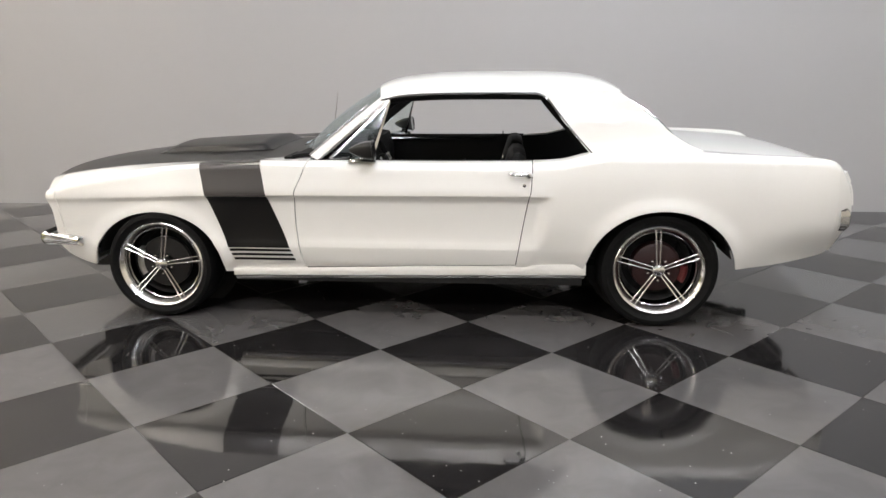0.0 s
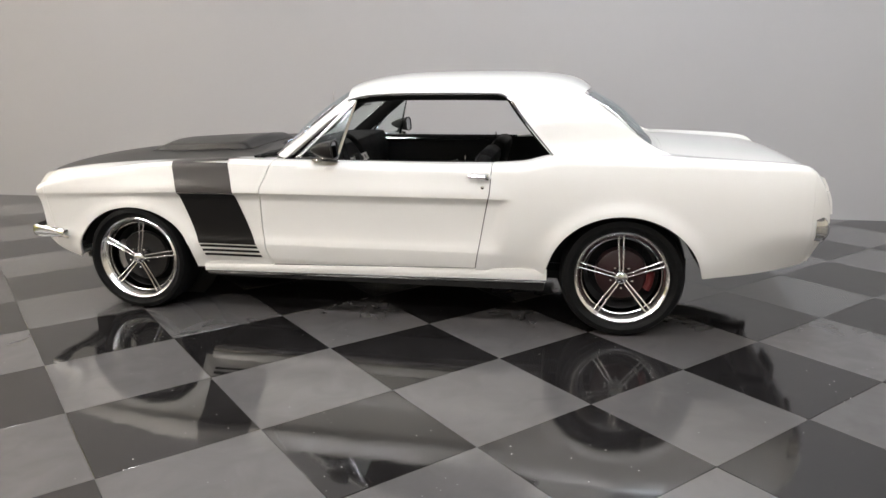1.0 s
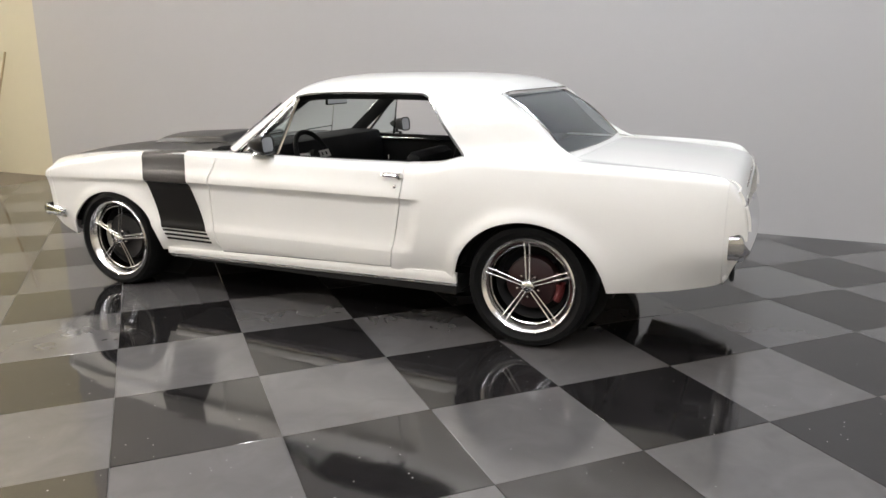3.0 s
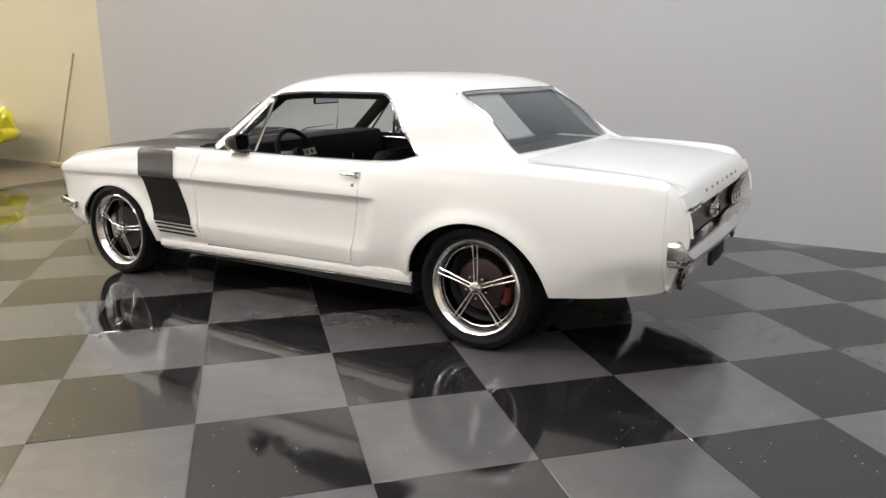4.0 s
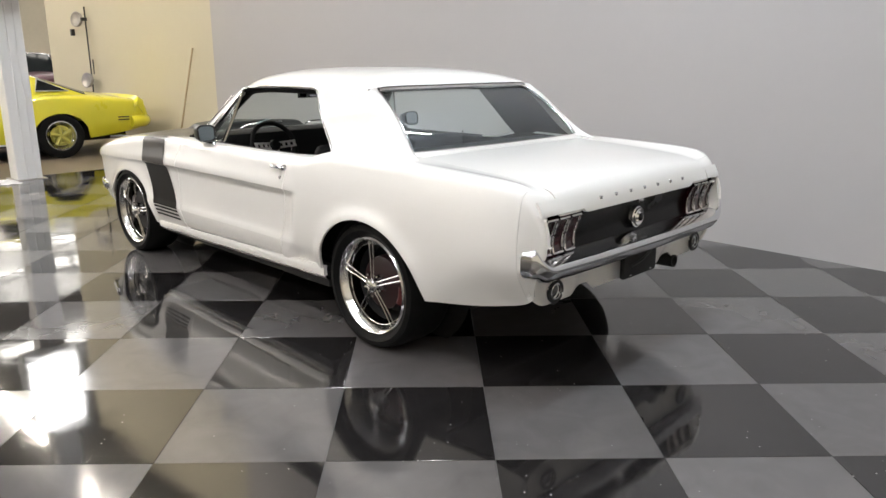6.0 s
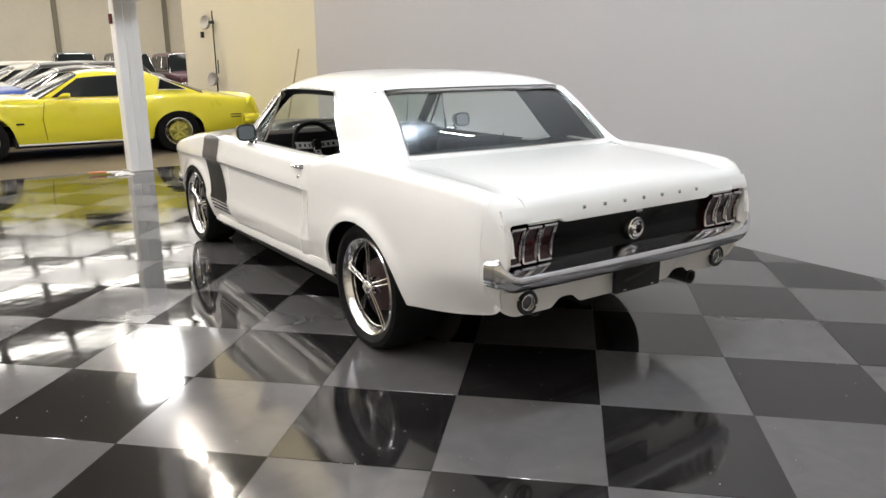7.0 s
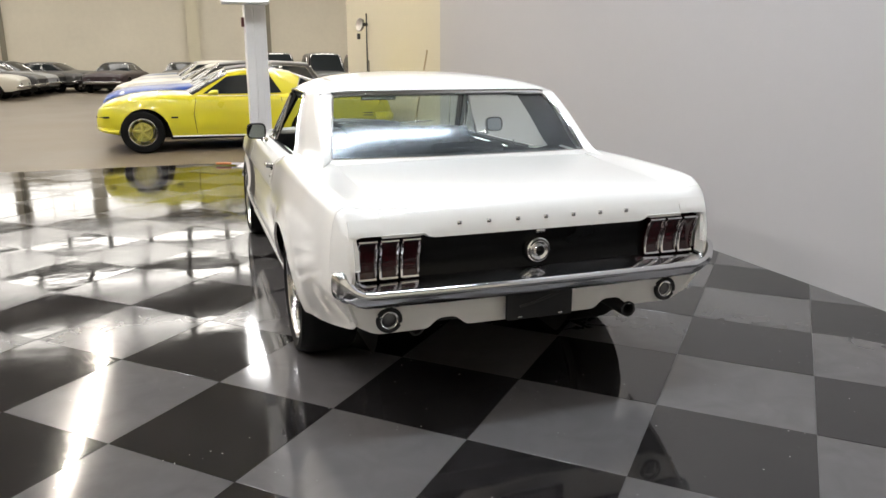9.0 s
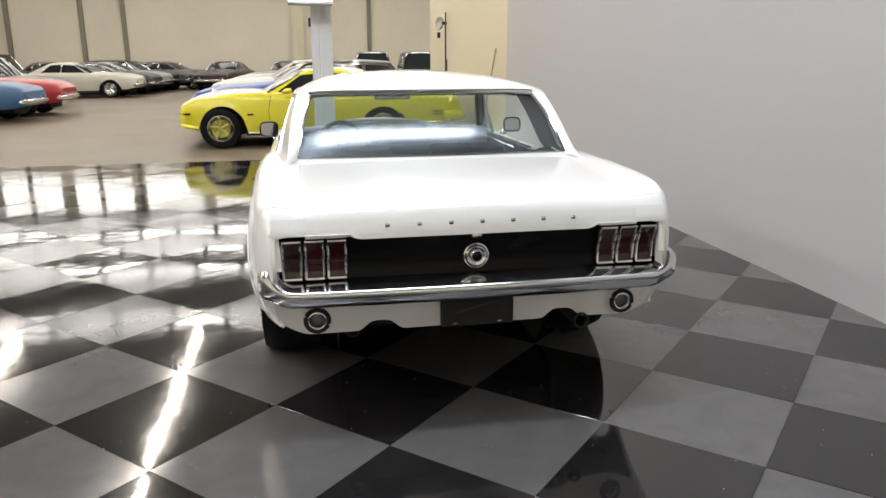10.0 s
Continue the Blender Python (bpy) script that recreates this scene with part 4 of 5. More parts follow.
# ---- other cars of the hall ----
def simple_wheel(car, x, y, z, s, r, rim_paint, ring=True, ratio=.66):
    R = r * ratio
    ob = part("wheel", lathe([(R * .74, .050), (R * .80, .036), (R * .92, .022), (R - .008, .0), (R + .004, .002), (R, .02), (R - .02, .04), (R - .03, .10)], 32), ALLOY if ring else GUNMETAL, car, "steel wheel with a bright trim ring")
    ob.matrix_basis = pose(x, y, z, 0, 0, 180 if s > 0 else 0)
    part("tyre", lathe([(R, .01), (R + .012, -.006), (lerp(R, r, .5), -.016), (r - .012, -.002), (r, .03), (r, .18), (r - .02, .20), (R, .20)], 32), RUBBER, ob, "black tyre")
    bm = bmesh.new()
    R *= .82
    for k in range(5):
        a = radians(90 + 72 * k)
        tube([(.02 * math.cos(a), .012, .02 * math.sin(a)), ((R - .02) * math.cos(a + .12), .018, (R - .02) * math.sin(a + .12))], [.028, .034], 6, bm)
        tube([((R * .62) * math.cos(a + .1), .016, (R * .62) * math.sin(a + .1)), ((R * .66) * math.cos(a + .75), .016, (R * .66) * math.sin(a + .75)), ((R * .62) * math.cos(a + 1.36), .016, (R * .62) * math.sin(a + 1.36))], .016, 6, bm)
    lathe([(.0005, -.008), (.03, -.006), (.045, .01)], 16, bm)
    lathe([(.03, .030), (R * .6, .036), (R - .02, .026)], 24, bm)
    part("rim_face", bm, rim_paint, ob)
    R /= .82
    part("barrel", lathe([(R - .02, .05), (R - .03, .12), (.01, .13)], 20), DARK, ob)
    return ob


def parked_car(m, color, label, belt, crown, half, arches, house, wheels, low, group="", rim_paint=None, detail=1, name="parked_car", roof_paint=None, trim=True, open_top=False):
    """A car facing -x, built from its belt line, crown, half width, arches and glasshouse.
    house: base front, top front, top rear, base rear, roof height, roof half width, belt half width, window ends."""
    car = thing(name, m, label, "car", group)
    x0, x1 = wheels[4], wheels[5]

    def floor_at(x):
        z = low(x)
        for a in arches:
            e = ellipse_top(x, *a)
            if e is not None:
                z = max(z, e)
        return z

    def y_at(x, z):
        b, l = belt(x), low(x)
        t = min(1, max(0, (z - l) / max(.05, b - l)))
        y = half(x) - .05 * max(0, t - .55) ** 2 / .2 - .055 * max(0, .4 - t) ** 2 / .16
        for cx, cz, a, bb in arches:
            d = (math.hypot((x - cx) / a, (z - cz) / bb) - 1) * (a + bb) / 2
            y += .012 * math.exp(-(d / .05) ** 2)
        r = .05
        if b - z < r:
            y -= r - math.sqrt(max(0, r * r - (r - (b - z)) ** 2))
        return y

    def body(u, v):
        x = lerp(x0, x1, u)
        s, w = (-1, v / .36) if v < .36 else (1, (1 - v) / .36) if v > .64 else (0, 0)
        b = belt(x)
        if s:
            z = lerp(min(floor_at(x), b - .02), b, w)
            return Vector((x, s * y_at(x, z), z))
        k = (v - .36) / .28 * 2 - 1
        return Vector((x, k * y_at(x, b), b + crown(x) * (1 - abs(k) ** 2.4)))
    nu = 150 if detail > 1 else 56
    nv = 50 if detail > 1 else 25
    bm = grid(body, nu, nv, flip=False, rim=.01)
    ends = [[bm.verts.new(body(u, j / nv)) for j in range(nv + 1)] for u in (0, 1)]
    bm.faces.new(ends[0]), bm.faces.new(ends[1][::-1])
    part("body", bm, color, car)
    bf, tf, tr, br, zr, yr, yb = house[:7]

    def roofz(x):
        return zr - .05 * ((x - (tf + tr) / 2) / ((tr - tf) / 2)) ** 2

    def cabin(u, v):
        """Glasshouse: v 0 and 1 at the belt, the middle over the roof; u from windscreen base to rear window base."""
        k = 2 * v - 1
        side = min(1, (1 - abs(k)) / .36)
        y_top = yr * (abs(k) / .64 if abs(k) < .64 else 1)
        xt = lerp(tf, tr, u)
        xb = lerp(bf, br, u)
        zb = belt(xb) + (crown(xb) * .75 if side >= 1 else 0)
        if abs(k) >= .64:
            t = side ** .95
            x, y, z = lerp(xb, xt, t), lerp(yb, yr, t), lerp(belt(xb) - .005, roofz(xt) - .045, t)
            return Vector((x, math.copysign(y, k), z))
        return Vector((xt, math.copysign(y_top, k), roofz(xt) - .045 * (abs(k) / .64) ** 3))
    if not open_top:
        part("roof", grid(cabin, 26, 30), roof_paint or color, car)

        def pane(f, n, mm, nm, flip=False):
            part(nm, grid(f, n, mm, flip=flip, rim=.003), CARGLASS, car)
        for front in (True, False):
            xt, xb = (tf, bf) if front else (tr, br)

            def slope(u, v):
                k = 2 * u - 1
                top = Vector((xt, k * yr * .93, roofz(xt) - .012 - .045 * abs(k) ** 3))
                low_p = Vector((xb + (-.10 if front else .08) * (1 - k * k), k * yb * .93, belt(xb) + crown(xb) * .8 * (1 - abs(k) ** 2.4) + .01))
                p = top.lerp(low_p, v)
                p.x += (-.02 if front else .02) * math.sin(v * math.pi)
                return p
            pane(slope, 10, 6, "windscreen" if front else "rear_window", flip=front)
            edge = [slope(t, 0) for t in np.linspace(0, 1, 9)]
            part("screen_frame", tube([slope(0, t) for t in np.linspace(1, 0, 7)] + edge[1:-1] + [slope(1, t) for t in np.linspace(0, 1, 7)], .012 if trim else .006, 6), CHROME if trim else DARK, car)
        for s in (-1, 1):
            for a, b in house[7]:
                def side_pane(u, v):
                    uu, vv = lerp(a, b, u), lerp(.10, .86, v)
                    xt, xb = lerp(tf, tr, uu), lerp(bf, br, uu)
                    return Vector((lerp(xb, xt, vv), s * (lerp(yb, yr, vv) + .007), lerp(belt(xb), roofz(xt) - .045, vv)))
                pane(side_pane, 10, 6, "side_window", flip=(s > 0))
                if trim:
                    part("window_trim", tube([side_pane(t, 0) for t in np.linspace(0, 1, 6)] + [side_pane(1, t) for t in np.linspace(.2, 1, 4)] + [side_pane(t, 1) for t in np.linspace(.9, 0, 6)] + [side_pane(0, t) for t in np.linspace(.9, 0, 4)], .007, 6), CHROME, car)
    else:
        part("soft_cover", grid(lambda u, v: Vector((lerp(bf + .15, br, u), lerp(-yb, yb, v) * .92, belt(lerp(bf, br, u)) + .03 * math.sin(v * math.pi))), 8, 8, rim=.01), VINYL, car)
        part("windscreen", grid(lambda u, v: Vector((lerp(bf, bf + .25, v), lerp(-yb, yb, u) * .9, lerp(belt(bf), zr - .1, v))), 8, 4, rim=.01), CARGLASS, car)
        part("screen_frame", tube([(bf, -yb * .9, belt(bf)), (bf + .25, -yb * .85, zr - .1), (bf + .25, yb * .85, zr - .1), (bf, yb * .9, belt(bf))], .014, 6), CHROME, car)
    xf, xr, r, yw = wheels[:4]
    for s in (-1, 1):
        simple_wheel(car, xf, s * yw, r, s, r, rim_paint or ALLOY, ratio=.63 if rim_paint else .66)
        simple_wheel(car, xr, s * yw, r, s, r, rim_paint or ALLOY, ratio=.63 if rim_paint else .66)
    # dark underside, bumpers and lamps
    bm = bmesh.new()
    box(bm, x0 + .35, x1 - .3, -.5, .5, .2, .42), box(bm, xf + .4, xr - .4, -half(0) + .08, half(0) - .08, .2, .34)
    part("underbody", bm, DARK, car, soft=False)
    if trim:
        for e, sg in ((x0, -1), (x1, 1)):
            hw = half(e) * .98
            z = low(e) + .10
            part("bumper", tube(smoothpath([(e - sg * .18, -hw - .03, z), (e + sg * .02, -hw + .02, z), (e + sg * .07, -hw * .5, z), (e + sg * .07, hw * .5, z), (e + sg * .02, hw - .02, z), (e - sg * .18, hw + .03, z)], 5), .045, 8, flat=1.2), CHROME, car, "chrome bumper")
    for s in (-1, 1):
        zl = lerp(low(x0), belt(x0), .55)
        bm = lathe([(.0005, -.015), (.05, -.012), (.075, .0), (.085, .02), (.085, .05)], 18)
        part("headlamp", bm, CLEARLENS, car, "round glass headlamp").matrix_basis = pose(x0 - .005, s * half(x0) * .68, zl, 0, 0, -90)
        part("tail_lamp", box(bmesh.new(), x1 - .02, x1 + .012, s * half(x1) * .68 - .12, s * half(x1) * .68 + .12, lerp(low(x1), belt(x1), .5) - .05, lerp(low(x1), belt(x1), .5) + .05, .01), REDLENS, car)
    return car


def yellow_coupe():
    belt = curve((-2.03, .56), (-2.015, .66), (-1.92, .735), (-1.72, .795), (-1.4, .850), (-1.0, .876), (-.5, .868), (.1, .858), (.7, .862), (1.2, .898), (1.6, .893), (2.0, .862), (2.48, .806), (2.60, .790), (2.66, .72), (2.70, .60))
    crown = curve((-2.03, .01), (-1.9, .04), (-1.4, .065), (-.6, .055), (0, .04), (1.2, .08), (1.9, .07), (2.70, .01))
    half = curve((-2.03, .66), (-1.99, .74), (-1.90, .82), (-1.65, .885), (-1.3, .925), (-.6, .905), (.4, .90), (1.2, .935), (1.8, .90), (2.36, .855), (2.60, .80), (2.70, .72))
    low = curve((-2.03, .40), (-1.95, .355), (-1.7, .32), (-1.0, .245), (.9, .235), (1.7, .265), (2.2, .315), (2.70, .40))
    arches = ((-1.325, .30, .372, .388), (1.315, .30, .40, .350))
    car = parked_car(pose(-8.45, -.585, -.012, 0, 0, 90), YELLOW, "bright yellow seventies sports coupe with yellow wheels, parked on concrete", belt, crown, half, arches, (-.60, -.02, 1.02, 1.80, 1.300, .575, .765, ((.05, .60),)), (-1.365, 1.30, .330, .915, -2.03, 2.70), low, rim_paint=paint("yellow_wheel_paint", (.42, .38, .07), .35, coat=.5), detail=2, name="sports_car", trim=False)
    part("air_dam", tube(smoothpath([(-1.70, -.85, .33), (-1.88, -.80, .36), (-1.99, -.62, .385), (-2.045, 0, .39), (-1.99, .62, .385), (-1.88, .80, .36), (-1.70, .85, .33)], 6), .05, 10, flat=.8), YELLOW, car)
    part("bumper_line", tube(smoothpath([(-1.93, -.81, .565), (-2.03, -.6, .56), (-2.055, 0, .56), (-2.03, .6, .56), (-1.93, .81, .565)], 6), .010, 6), DARK, car)

    def wing(u, v):
        """Ducktail spoiler: stands up across the tail and folds down the sides."""
        k, w = 2 * u - 1, math.sin(v * math.pi)
        drop = smooth(.86, 1.0, abs(k))
        y = math.copysign(min(abs(k) / .92, 1) ** .9 * .845 + .02 * drop, k)
        z = lerp(.800, lerp(.872, .845, abs(k) ** 3), min(1, 2 * min(v, 1 - v))) - .27 * drop * (1 - .55 * w)
        return Vector((2.49 + .13 * v - .05 * drop * (1 - v) - .05 * abs(k) ** 4, y, z))
    part("tail_spoiler", grid(wing, 56, 10, rim=.01), YELLOW, car, "yellow ducktail spoiler")
    part("rear_bumper", tube(smoothpath([(2.36, -.85, .47), (2.58, -.80, .475), (2.70, -.55, .48), (2.735, 0, .485), (2.70, .55, .48), (2.58, .80, .475), (2.36, .85, .47)], 6), .085, 12, flat=1.1), YELLOW, car, "yellow rear bumper cover")
    for s in (-1, 1):
        # triangular quarter glass, sill line, vents, mirror
        bm = bmesh.new()
        ps = [(1.14, s * .650, 1.145), (1.515, s * .752, .965), (1.075, s * .745, .972)]
        bm.faces.new([bm.verts.new(p) for p in ps])
        bmesh.ops.solidify(bm, geom=bm.faces[:], thickness=.006)
        part("quarter_glass", bm, CARGLASS, car, soft=False)
        part("quarter_trim", tube([ps[0], ps[1], ps[2], ps[0]], .011, 6), STEEL, car)
        part("sill_trim", tube([(-.93, s * .890, .252), (.84, s * .890, .240)], .013, 6), STEEL, car, "bright sill strip")
        for k in range(2):
            part("side_vent", box(bmesh.new(), 2.16, 2.33, s * .868 - .012, s * .872 + .012, .548 - .042 * k, .562 - .042 * k, .003), DARK, car)
        part("exhaust_tip", tube([(2.10, s * .62, .255), (2.34, s * .66, .245)], .032, 10), CHROME, car, "chrome exhaust tip")
        part("fender_badge", box(bmesh.new(), -.93, -.83, s * .915 - .006, s * .915 + .006, .535, .562, .002), DARK, car)
        part("side_marker", box(bmesh.new(), -1.92, -1.83, s * .845 - .02, s * .845 + .02, .55, .58, .004), DARK, car)
        part("door_mirror", tube(smoothpath([(-.34, s * .86, .895), (-.28, s * .93, .925), (-.20, s * .95, .925)], 4), [.03, .035, .045, .05, .055, .058, .06, .06, .05], 10, flat=.7), YELLOW, car)
        part("window_line", tube([(-.52, s * .768, .872), (.3, s * .768, .862), (1.0, s * .768, .872)], .008, 6), STEEL, car)
        part("door_seam", tube([(-.56, s * .906, .30), (-.585, s * .912, .60), (-.54, s * .885, .84)], .004, 5), DARK, car)
        part("door_seam", tube([(.80, s * .906, .30), (.815, s * .912, .60), (.79, s * .885, .84)], .004, 5), DARK, car)
    return car


yellow_coupe()


def classic(m, color, label, group, kind="coupe", roof_paint=None, open_top=False):
    """Older saloons, coupes, wagons and pickups that fill the hall."""
    belt = curve((-2.35, .70), (-2.25, .80), (-1.6, .87), (-.6, .92), (.8, .92), (1.6, .90), (2.25, .85), (2.38, .72))
    crown = curve((-2.35, .01), (-1.8, .07), (-.6, .06), (1, .05), (2.38, .01))
    half = curve((-2.35, .78), (-2.2, .86), (-1.5, .92), (0, .93), (1.5, .92), (2.25, .86), (2.38, .80))
    low = curve((-2.35, .38), (-2.0, .32), (0, .27), (1.9, .33), (2.38, .42))
    arches = ((-1.42, .34, .38, .36), (1.40, .34, .38, .34))
    house = {"coupe": (-.70, -.12, .85, 1.55, 1.34, .60, .80, ((.05, .45), (.47, .80))),
             "wagon": (-.80, -.25, 1.75, 2.05, 1.42, .64, .80, ((.04, .33), (.35, .66), (.68, .95))),
             "suv": (-.85, -.35, 1.8, 2.1, 1.74, .66, .82, ((.04, .33), (.35, .66), (.68, .95))),
             "pickup": (-.95, -.55, .15, .30, 1.55, .66, .80, ((.10, .86),))}[kind]
    return parked_car(m, color, label, belt, crown, half, arches, house, (-1.42, 1.40, .335, .90, -2.35, 2.38), low, group, name="parked_car", roof_paint=roof_paint, open_top=open_top)


def enamel(name, c):
    return paint(name, c, .38, coat=.3, vary=.05)


PLUM = enamel("plum_enamel", (.022, .010, .014))
BLUE, NAVY, RED, SILVER, BLACK, IVORY, MAROON, TAN, SKY, GRAPHITE = (enamel(n, c) for n, c in (("blue_enamel", (.02, .06, .30)), ("navy_enamel", (.02, .025, .06)), ("red_enamel", (.30, .012, .016)), ("silver_enamel", (.30, .31, .32)), ("black_enamel", (.012, .012, .013)), ("ivory_enamel", (.50, .485, .42)), ("maroon_enamel", (.07, .018, .03)), ("tan_enamel", (.30, .17, .09)), ("sky_blue_enamel", (.03, .095, .21)), ("graphite_enamel", (.06, .058, .055))))
# the row beside the yellow coupe
G1, G2, G3 = "cars parked in the row behind", "cars parked along the far wall", "cars parked across the aisle"
classic(pose(-10.95, -.38, -.012, 0, 0, 90), BLUE, "deep blue coupe with a dark roof, parked in a row", G1, "coupe", BLACK)
classic(pose(-13.5, -.25, -.012, 0, 0, 90), SILVER, "silver wagon with dark glass, parked in a row", G1, "wagon", BLACK)
for k, (c, kd, lb) in enumerate(((IVORY, "coupe", "ivory coupe with bright trim, parked in a row"), (SILVER, "coupe", "silver coupe with bright trim, parked in a row"), (IVORY, "wagon", "ivory wagon with bright trim, parked in a row"), (SKY, "coupe", "pale blue coupe with bright trim, parked in a row"), (SILVER, "wagon", "silver wagon with bright trim, parked in a row"))):
    classic(pose(-16.0 - 2.6 * k, -.6 + .12 * (k % 2), -.012, 0, 0, 90 + (k % 3) - 1), c, lb, G1, kd)
# tall dark cars further back on that side
for k, (c, kd, lb) in enumerate(((BLACK, "suv", "tall black wagon in the back of the hall"), (GRAPHITE, "suv", "tall graphite wagon in the back of the hall"), (MAROON, "suv", "tall maroon wagon in the back of the hall"), (BLACK, "suv", "tall black wagon in the back of the hall"), (NAVY, "pickup", "navy pickup in the back of the hall"))):
    classic(pose(-28.2 - .4 * k, 2.5 + 2.15 * k, -.012, 0, 0, 176 + 3 * k), c, lb, G2, kd)
classic(pose(-34.4, -6.9, -.012, 0, 0, -108), GRAPHITE, "graphite coupe across the aisle", G3, "coupe")
classic(pose(-33.2, -4.2, -.012, 0, 0, 168), PLUM, "dark plum coupe with a black roof by the far wall", G2, "coupe", BLACK)
for k, (c, kd, lb) in enumerate(((GRAPHITE, "coupe", "graphite coupe by the far wall"), (BLACK, "wagon", "black wagon by the far wall"), (IVORY, "coupe", "ivory coupe by the far wall"))):
    classic(pose(-33.6, -1.3 + 2.3 * k, -.012, 0, 0, 178), c, lb, G2, kd)
# a denser rank in front of the far wall
for k, (c, kd, lb) in enumerate(((BLACK, "coupe", "black coupe in the rank by the far wall"), (SILVER, "coupe", "silver coupe in the rank by the far wall"), (TAN, "coupe", "tan coupe in the rank by the far wall"), (BLACK, "wagon", "black wagon in the rank by the far wall"), (GRAPHITE, "coupe", "graphite coupe in the rank by the far wall"))):
    classic(pose(-32.6 + .35 * k, -11.9 + 1.15 * k, -.012, 0, 0, -142 + 3 * k) if k < 2 else pose(-34.6, -11.2 + 1.95 * (k - 2), -.012, 0, 0, -128), c, lb, G2, kd)
# the row across the aisle, noses to the lane
classic(pose(-14.6, -9.3, -.012, 0, 0, -90), SKY, "mid-blue open roadster across the aisle", G3, "coupe", open_top=True)
classic(pose(-16.75, -9.15, -.012, 0, 0, -89), RED, "red coupe across the aisle", G3, "coupe")
classic(pose(-20.4, -10.3, -.012, 0, 0, -90), BLACK, "black pickup across the aisle", G3, "pickup")
classic(pose(-23.0, -11.9, -.012, 0, 0, -90), MAROON, "dark maroon wagon across the aisle", G3, "wagon")
classic(pose(-26.6, -9.2, -.012, 0, 0, -93), IVORY, "ivory coupe with bright trim across the aisle", G3, "coupe")
for k, (c, kd, lb) in enumerate(((BLACK, "coupe", "black coupe across the aisle"), (SILVER, "coupe", "silver coupe across the aisle"), (BLACK, "wagon", "black wagon across the aisle"), (TAN, "coupe", "tan coupe across the aisle"))):
    classic(pose(-28.9 - 2.05 * k, -8.95 + .12 * k, -.012, 0, 0, -97 - 5 * k), c, lb, G3, kd)
for k, (c, kd, lb) in enumerate(((GRAPHITE, "wagon", "graphite wagon in the back row"), (BLACK, "coupe", "black coupe in the back row"), (MAROON, "wagon", "maroon wagon in the back row"), (GRAPHITE, "coupe", "graphite coupe in the back row"), (BLACK, "suv", "tall black wagon in the back row"))):
    classic(pose(-24.6 - 2.4 * k, -15.6 + .2 * k, -.012, 0, 0, -92 - 2 * k), c, lb, G2, kd)


# ---- fittings of the bay and hall ----
def column(x, y):
    """A painted steel column of H section with base plate, conduit and a switch box."""
    t = thing("steel_column", pose(x, y, -.012), "white painted steel column with conduit, standing on a base plate", "column")
    bm = bmesh.new()
    box(bm, -.14, .14, -.14, .14, 0, 7.0, .012)
    part("shaft", bm, STEEL, t, soft=False)
    part("base_plate", box(bmesh.new(), -.18, .18, -.18, .18, 0, .02, .004), WORN, t)
    part("conduit", tube([(.146, -.03, .03), (.146, -.03, 7.0)], .009), STEEL, t)
    part("conduit", tube([(.146, .07, 0.03), (.146, .065, 1.0), (.146, .05, 1.3), (.146, .06, 2.1)], .005), STEEL, t)
    part("junction_box", box(bmesh.new(), -.04, .04, -.175, -.141, 1.86, 1.98, .006), CALIPER, t, "small red junction box")
    return t


column(-5.78, -.31)
flood = thing("flood_lamp", pose(-5.36, -.45, 2.115), "large white square flood lamp fixed to the column", "lamp")
part("housing", box(bmesh.new(), -.20, .10, -.30, .30, 0, .95, .02), STEEL, flood)
part("lamp_face", box(bmesh.new(), .102, .115, -.27, .27, .04, .91, .005), FLOOD, flood, "glowing white lamp face")
part("bracket", box(bmesh.new(), -.30, -.20, -.05, .25, .40, .50, .005), STEEL, flood)

pole = thing("broom_handle", pose(-6.9, 2.28, -.012), "pale wooden broom handle leaning on the cream wall", "broom")
part("handle", tube([(-.24, .02, .06), (.20, .165, 1.58)], .014), WOOD, pole)
part("brush", box(bmesh.new(), -.40, -.10, -.02, .05, 0, .07, .01), WOOD, pole)

sign = thing("lamp_pole", pose(-10.75, 2.40, -.012), "thin dark pole with two round metal lamps beside the cream wall", "lamp")
part("pole", tube([(.06, 0, 0), (.06, 0, 2.36)], .014), GUNMETAL, sign)
part("foot", lathe([(.0005, .03), (.16, .02), (.17, .0)], 24), GUNMETAL, sign).matrix_basis = pose(.06, -.1, .0, 90, 0, 0)
for x, z in ((-.09, 2.14), (.10, 1.04)):
    arm = part("lamp_head", lathe([(.0005, -.012), (.10, -.014), (.125, -.03), (.14, -.02), (.13, .03), (.06, .07), (.001, .075)], 28), WORN, sign, "round worn metal lamp")
    arm.matrix_basis = pose(x, -.10, z, -8, 0, 20)
    part("clamp", box(bmesh.new(), .02, .10, -.08, .02, z - .03, z + .03, .006), GUNMETAL, sign)
part("short_rod", tube([(.20, 0, 1.15), (.20, 0, 1.42)], .012), GUNMETAL, sign)
part("switch", box(bmesh.new(), -.62, -.52, -.06, .0, 1.86, 1.98, .008), GUNMETAL, sign)

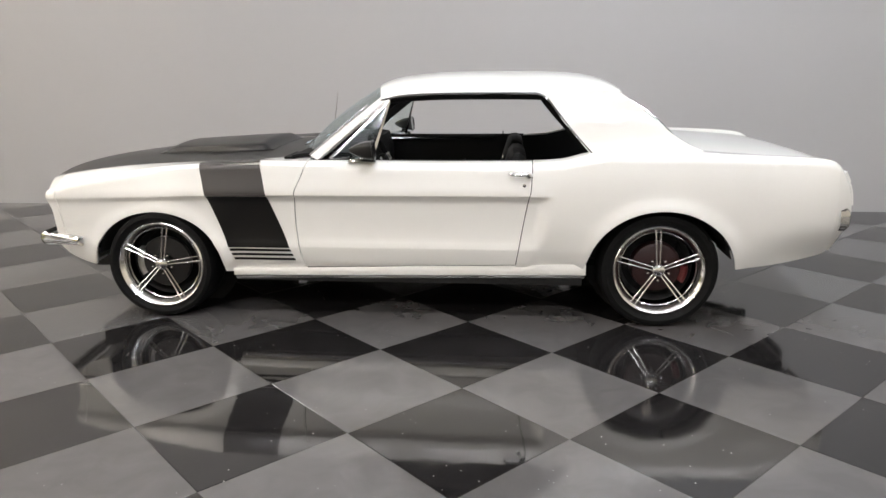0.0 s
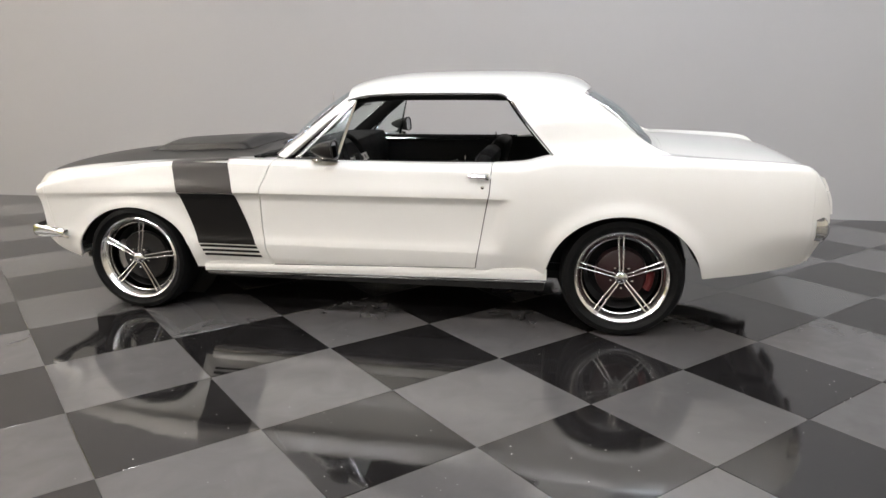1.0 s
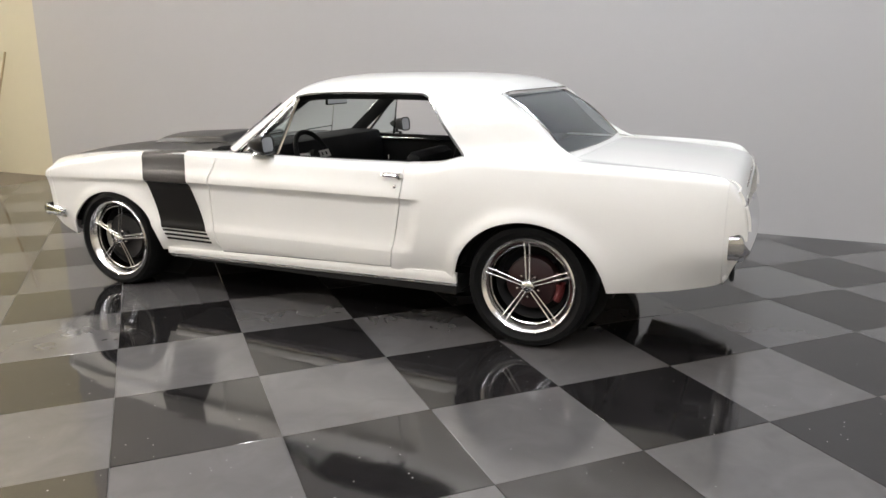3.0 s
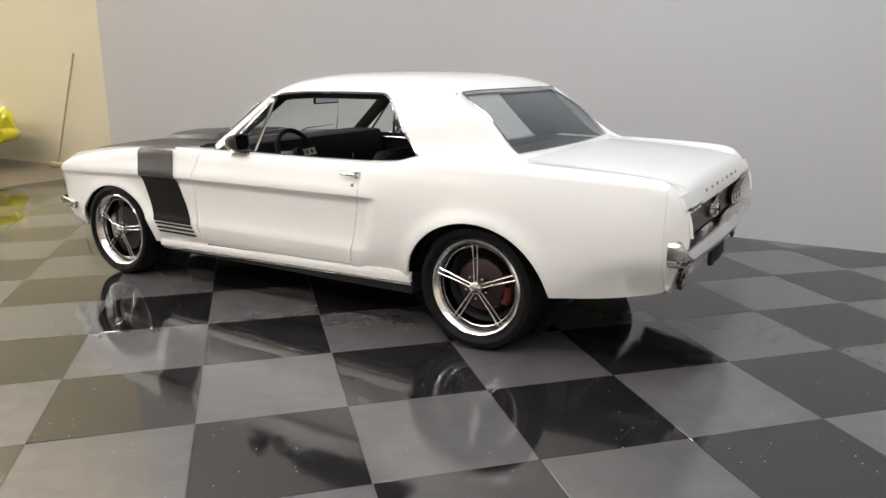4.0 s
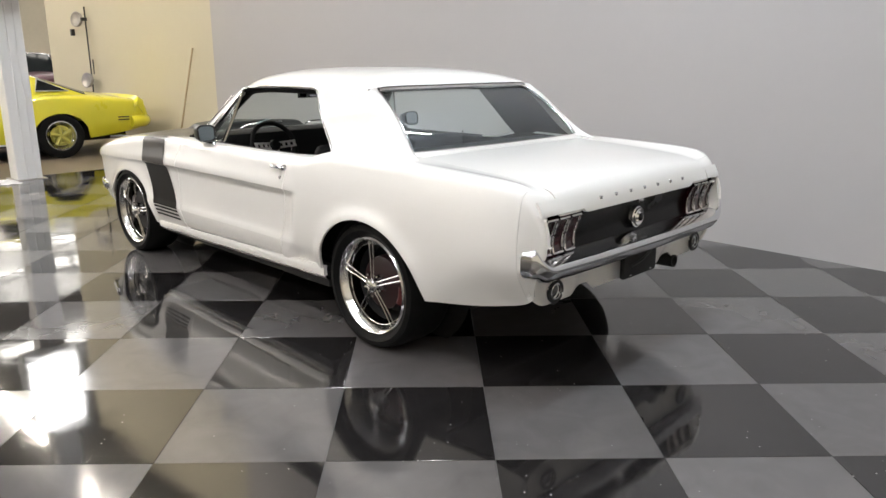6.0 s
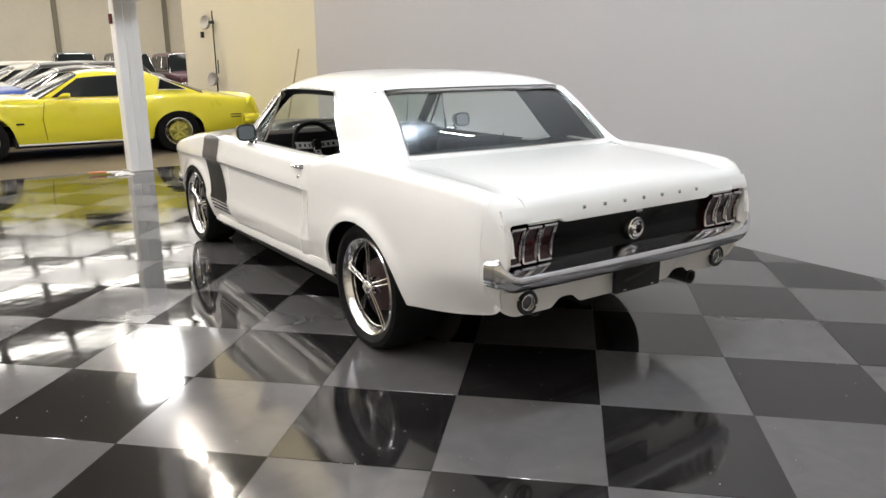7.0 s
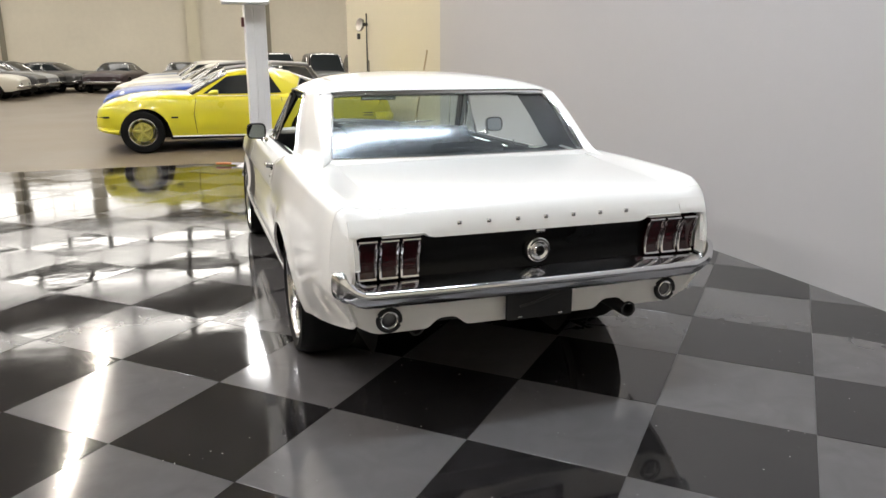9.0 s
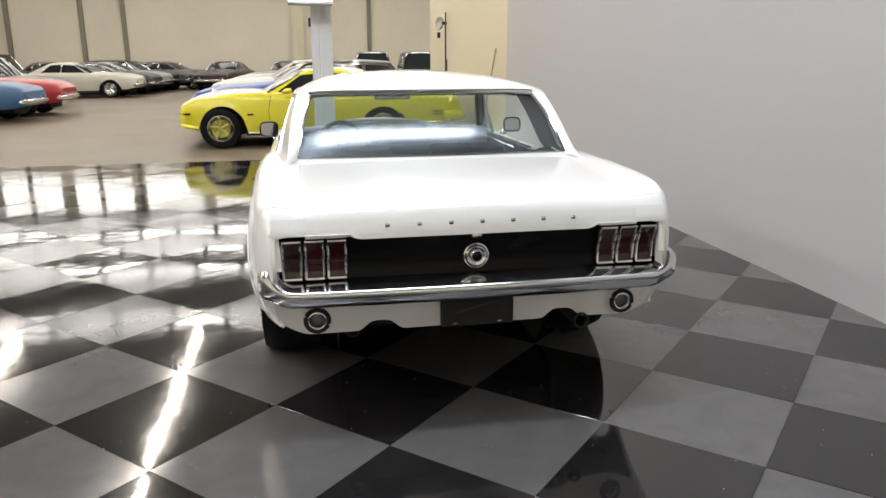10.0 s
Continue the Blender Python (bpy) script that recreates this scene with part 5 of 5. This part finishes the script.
tool = thing("orange_tool", pose(-5.62, -.80, .002, 0, 0, 75), "orange handled tool lying by the column's foot", "tool")
part("grip", tube(smoothpath([(-.16, 0, .025), (-.05, .01, .028), (.05, 0, .026)], 4), .022, 8, flat=.8), ORANGE, tool)
part("shaft", tube([(.05, 0, .024), (.24, .01, .02)], .012), STEEL, tool)
rag = thing("white_rag", pose(-5.50, -.58, .0), "crumpled white rag by the column's foot", "rag")
part("cloth", grid(lambda u, v: Vector((lerp(-.16, .16, u) * (.8 + .2 * math.sin(v * 9)), lerp(-.12, .12, v) * (.8 + .2 * math.cos(u * 8)), .006 + .045 * (math.sin(u * math.pi) * math.sin(v * math.pi)) * (.6 + .4 * math.sin(u * 13 + v * 7)))), 16, 16, rim=.004), STEEL, rag)

# ribs and panels of the far wall
RIB = paint("rib_paint", (.20, .18, .135), .7, vary=.1, scale=.5)
for y in (-20.4, -15.0, -11.5, -9.45, -.65, 3.2, 8.4):
    w = .22 if y != -.65 else .6
    slab("trim_pilaster", (HALL[0] - .002, HALL[0] + (.16 if w < .5 else .35), y - w / 2, y + w / 2, -.012, HALL[4] - .01), RIB if w < .5 else CREAM, "upright rib on the far wall", "pilaster")


# ---- the checkered floor ----
def floor_tiles():
    """Square tiles laid askew to the wall, clipped to the bay. The nearest are parts, the rest one sheet each of dark and pale."""
    host = tagged(finish("floor", box(bmesh.new(), -5.90, HALL[1], HALL[2], WALL_Y, -0.011, -0.004), GROUT, soft=False), "polished checkered floor of dark and grey square tiles", "floor", kind="structure")
    ca, sa = math.cos(ANGLE), math.sin(ANGLE)
    h, bv = TILE / 2 - .0010, .0006
    meshes = []
    for mt in (DARKTILE, LIGHTTILE):
        me = bpy.data.meshes.new("floor_tile")
        bm = bmesh.new()
        lo = [bm.verts.new((x * h, y * h, -.005)) for x, y in ((-1, -1), (1, -1), (1, 1), (-1, 1))]
        mid = [bm.verts.new((x * h, y * h, -bv)) for x, y in ((-1, -1), (1, -1), (1, 1), (-1, 1))]
        top = [bm.verts.new((x * (h - bv), y * (h - bv), 0)) for x, y in ((-1, -1), (1, -1), (1, 1), (-1, 1))]
        bm.faces.new(top)
        for k in range(4):
            q = (k + 1) % 4
            bm.faces.new((lo[k], lo[q], mid[q], mid[k])), bm.faces.new((mid[k], mid[q], top[q], top[k]))
        bm.to_mesh(me), bm.free()
        me.materials.append(mt)
        meshes.append(me)
    rest = [bmesh.new(), bmesh.new()]
    near = []
    for i in range(-45, 46):
        for j in range(-45, 46):
            ci, cj = i + .5, j + .5
            x, y = CORNER[0] + TILE * (ci * ca - cj * sa), CORNER[1] + TILE * (ci * sa + cj * ca)
            r = TILE * .72
            if x < -5.9 - r or x > HALL[1] + r or y > WALL_Y + r or y < -9.5:
                continue
            whole = -5.9 + r < x < HALL[1] - r and y < WALL_Y - r
            near.append((math.hypot(max(0, abs(x - .8) - 2.2), y + 1.4), whole, i, j, x, y))
    near.sort()
    count = 0
    for d, whole, i, j, x, y in near:
        k = (i + j + 1) % 2
        if whole and count < 300:
            ob = new("floor_tile", meshes[k])
            ob.parent = host
            ob.matrix_basis = pose(x, y, 0, random.gauss(0, .09), random.gauss(0, .09), math.degrees(ANGLE)) @ pose(0, 0, 0, 0, 0, 90 * ((i * 7 + j * 3) % 4))
            count += 1
            continue
        poly = [(x + (a * ca - b * sa) * h, y + (a * sa + b * ca) * h) for a, b in ((-1, -1), (1, -1), (1, 1), (-1, 1))]
        for axis, lim, sign in ((0, -5.9, 1), (0, HALL[1], -1), (1, WALL_Y, -1)):
            out = []
            for p, q in zip(poly, poly[1:] + poly[:1]):
                fp, fq = sign * (p[axis] - lim), sign * (q[axis] - lim)
                if fp >= 0:
                    out.append(p)
                if fp * fq < 0:
                    t = fp / (fp - fq)
                    out.append((lerp(p[0], q[0], t), lerp(p[1], q[1], t)))
            poly = out
            if len(poly) < 3:
                break
        if len(poly) >= 3:
            tx, ty = random.gauss(0, .0009), random.gauss(0, .0009)
            vs = [rest[k].verts.new((a, b, tx * (a - x) + ty * (b - y))) for a, b in poly]
            lo = [rest[k].verts.new((a, b, -.004)) for a, b in poly]
            rest[k].faces.new(vs)
            for a in range(len(vs)):
                b = (a + 1) % len(vs)
                rest[k].faces.new((lo[a], lo[b], vs[b], vs[a]))
    for bm, mt, nm in zip(rest, (DARKTILE, LIGHTTILE), ("dark_tiles", "grey_tiles")):
        tagged(part(nm, bm, mt, host, soft=False), kind="stuff")


floor_tiles()
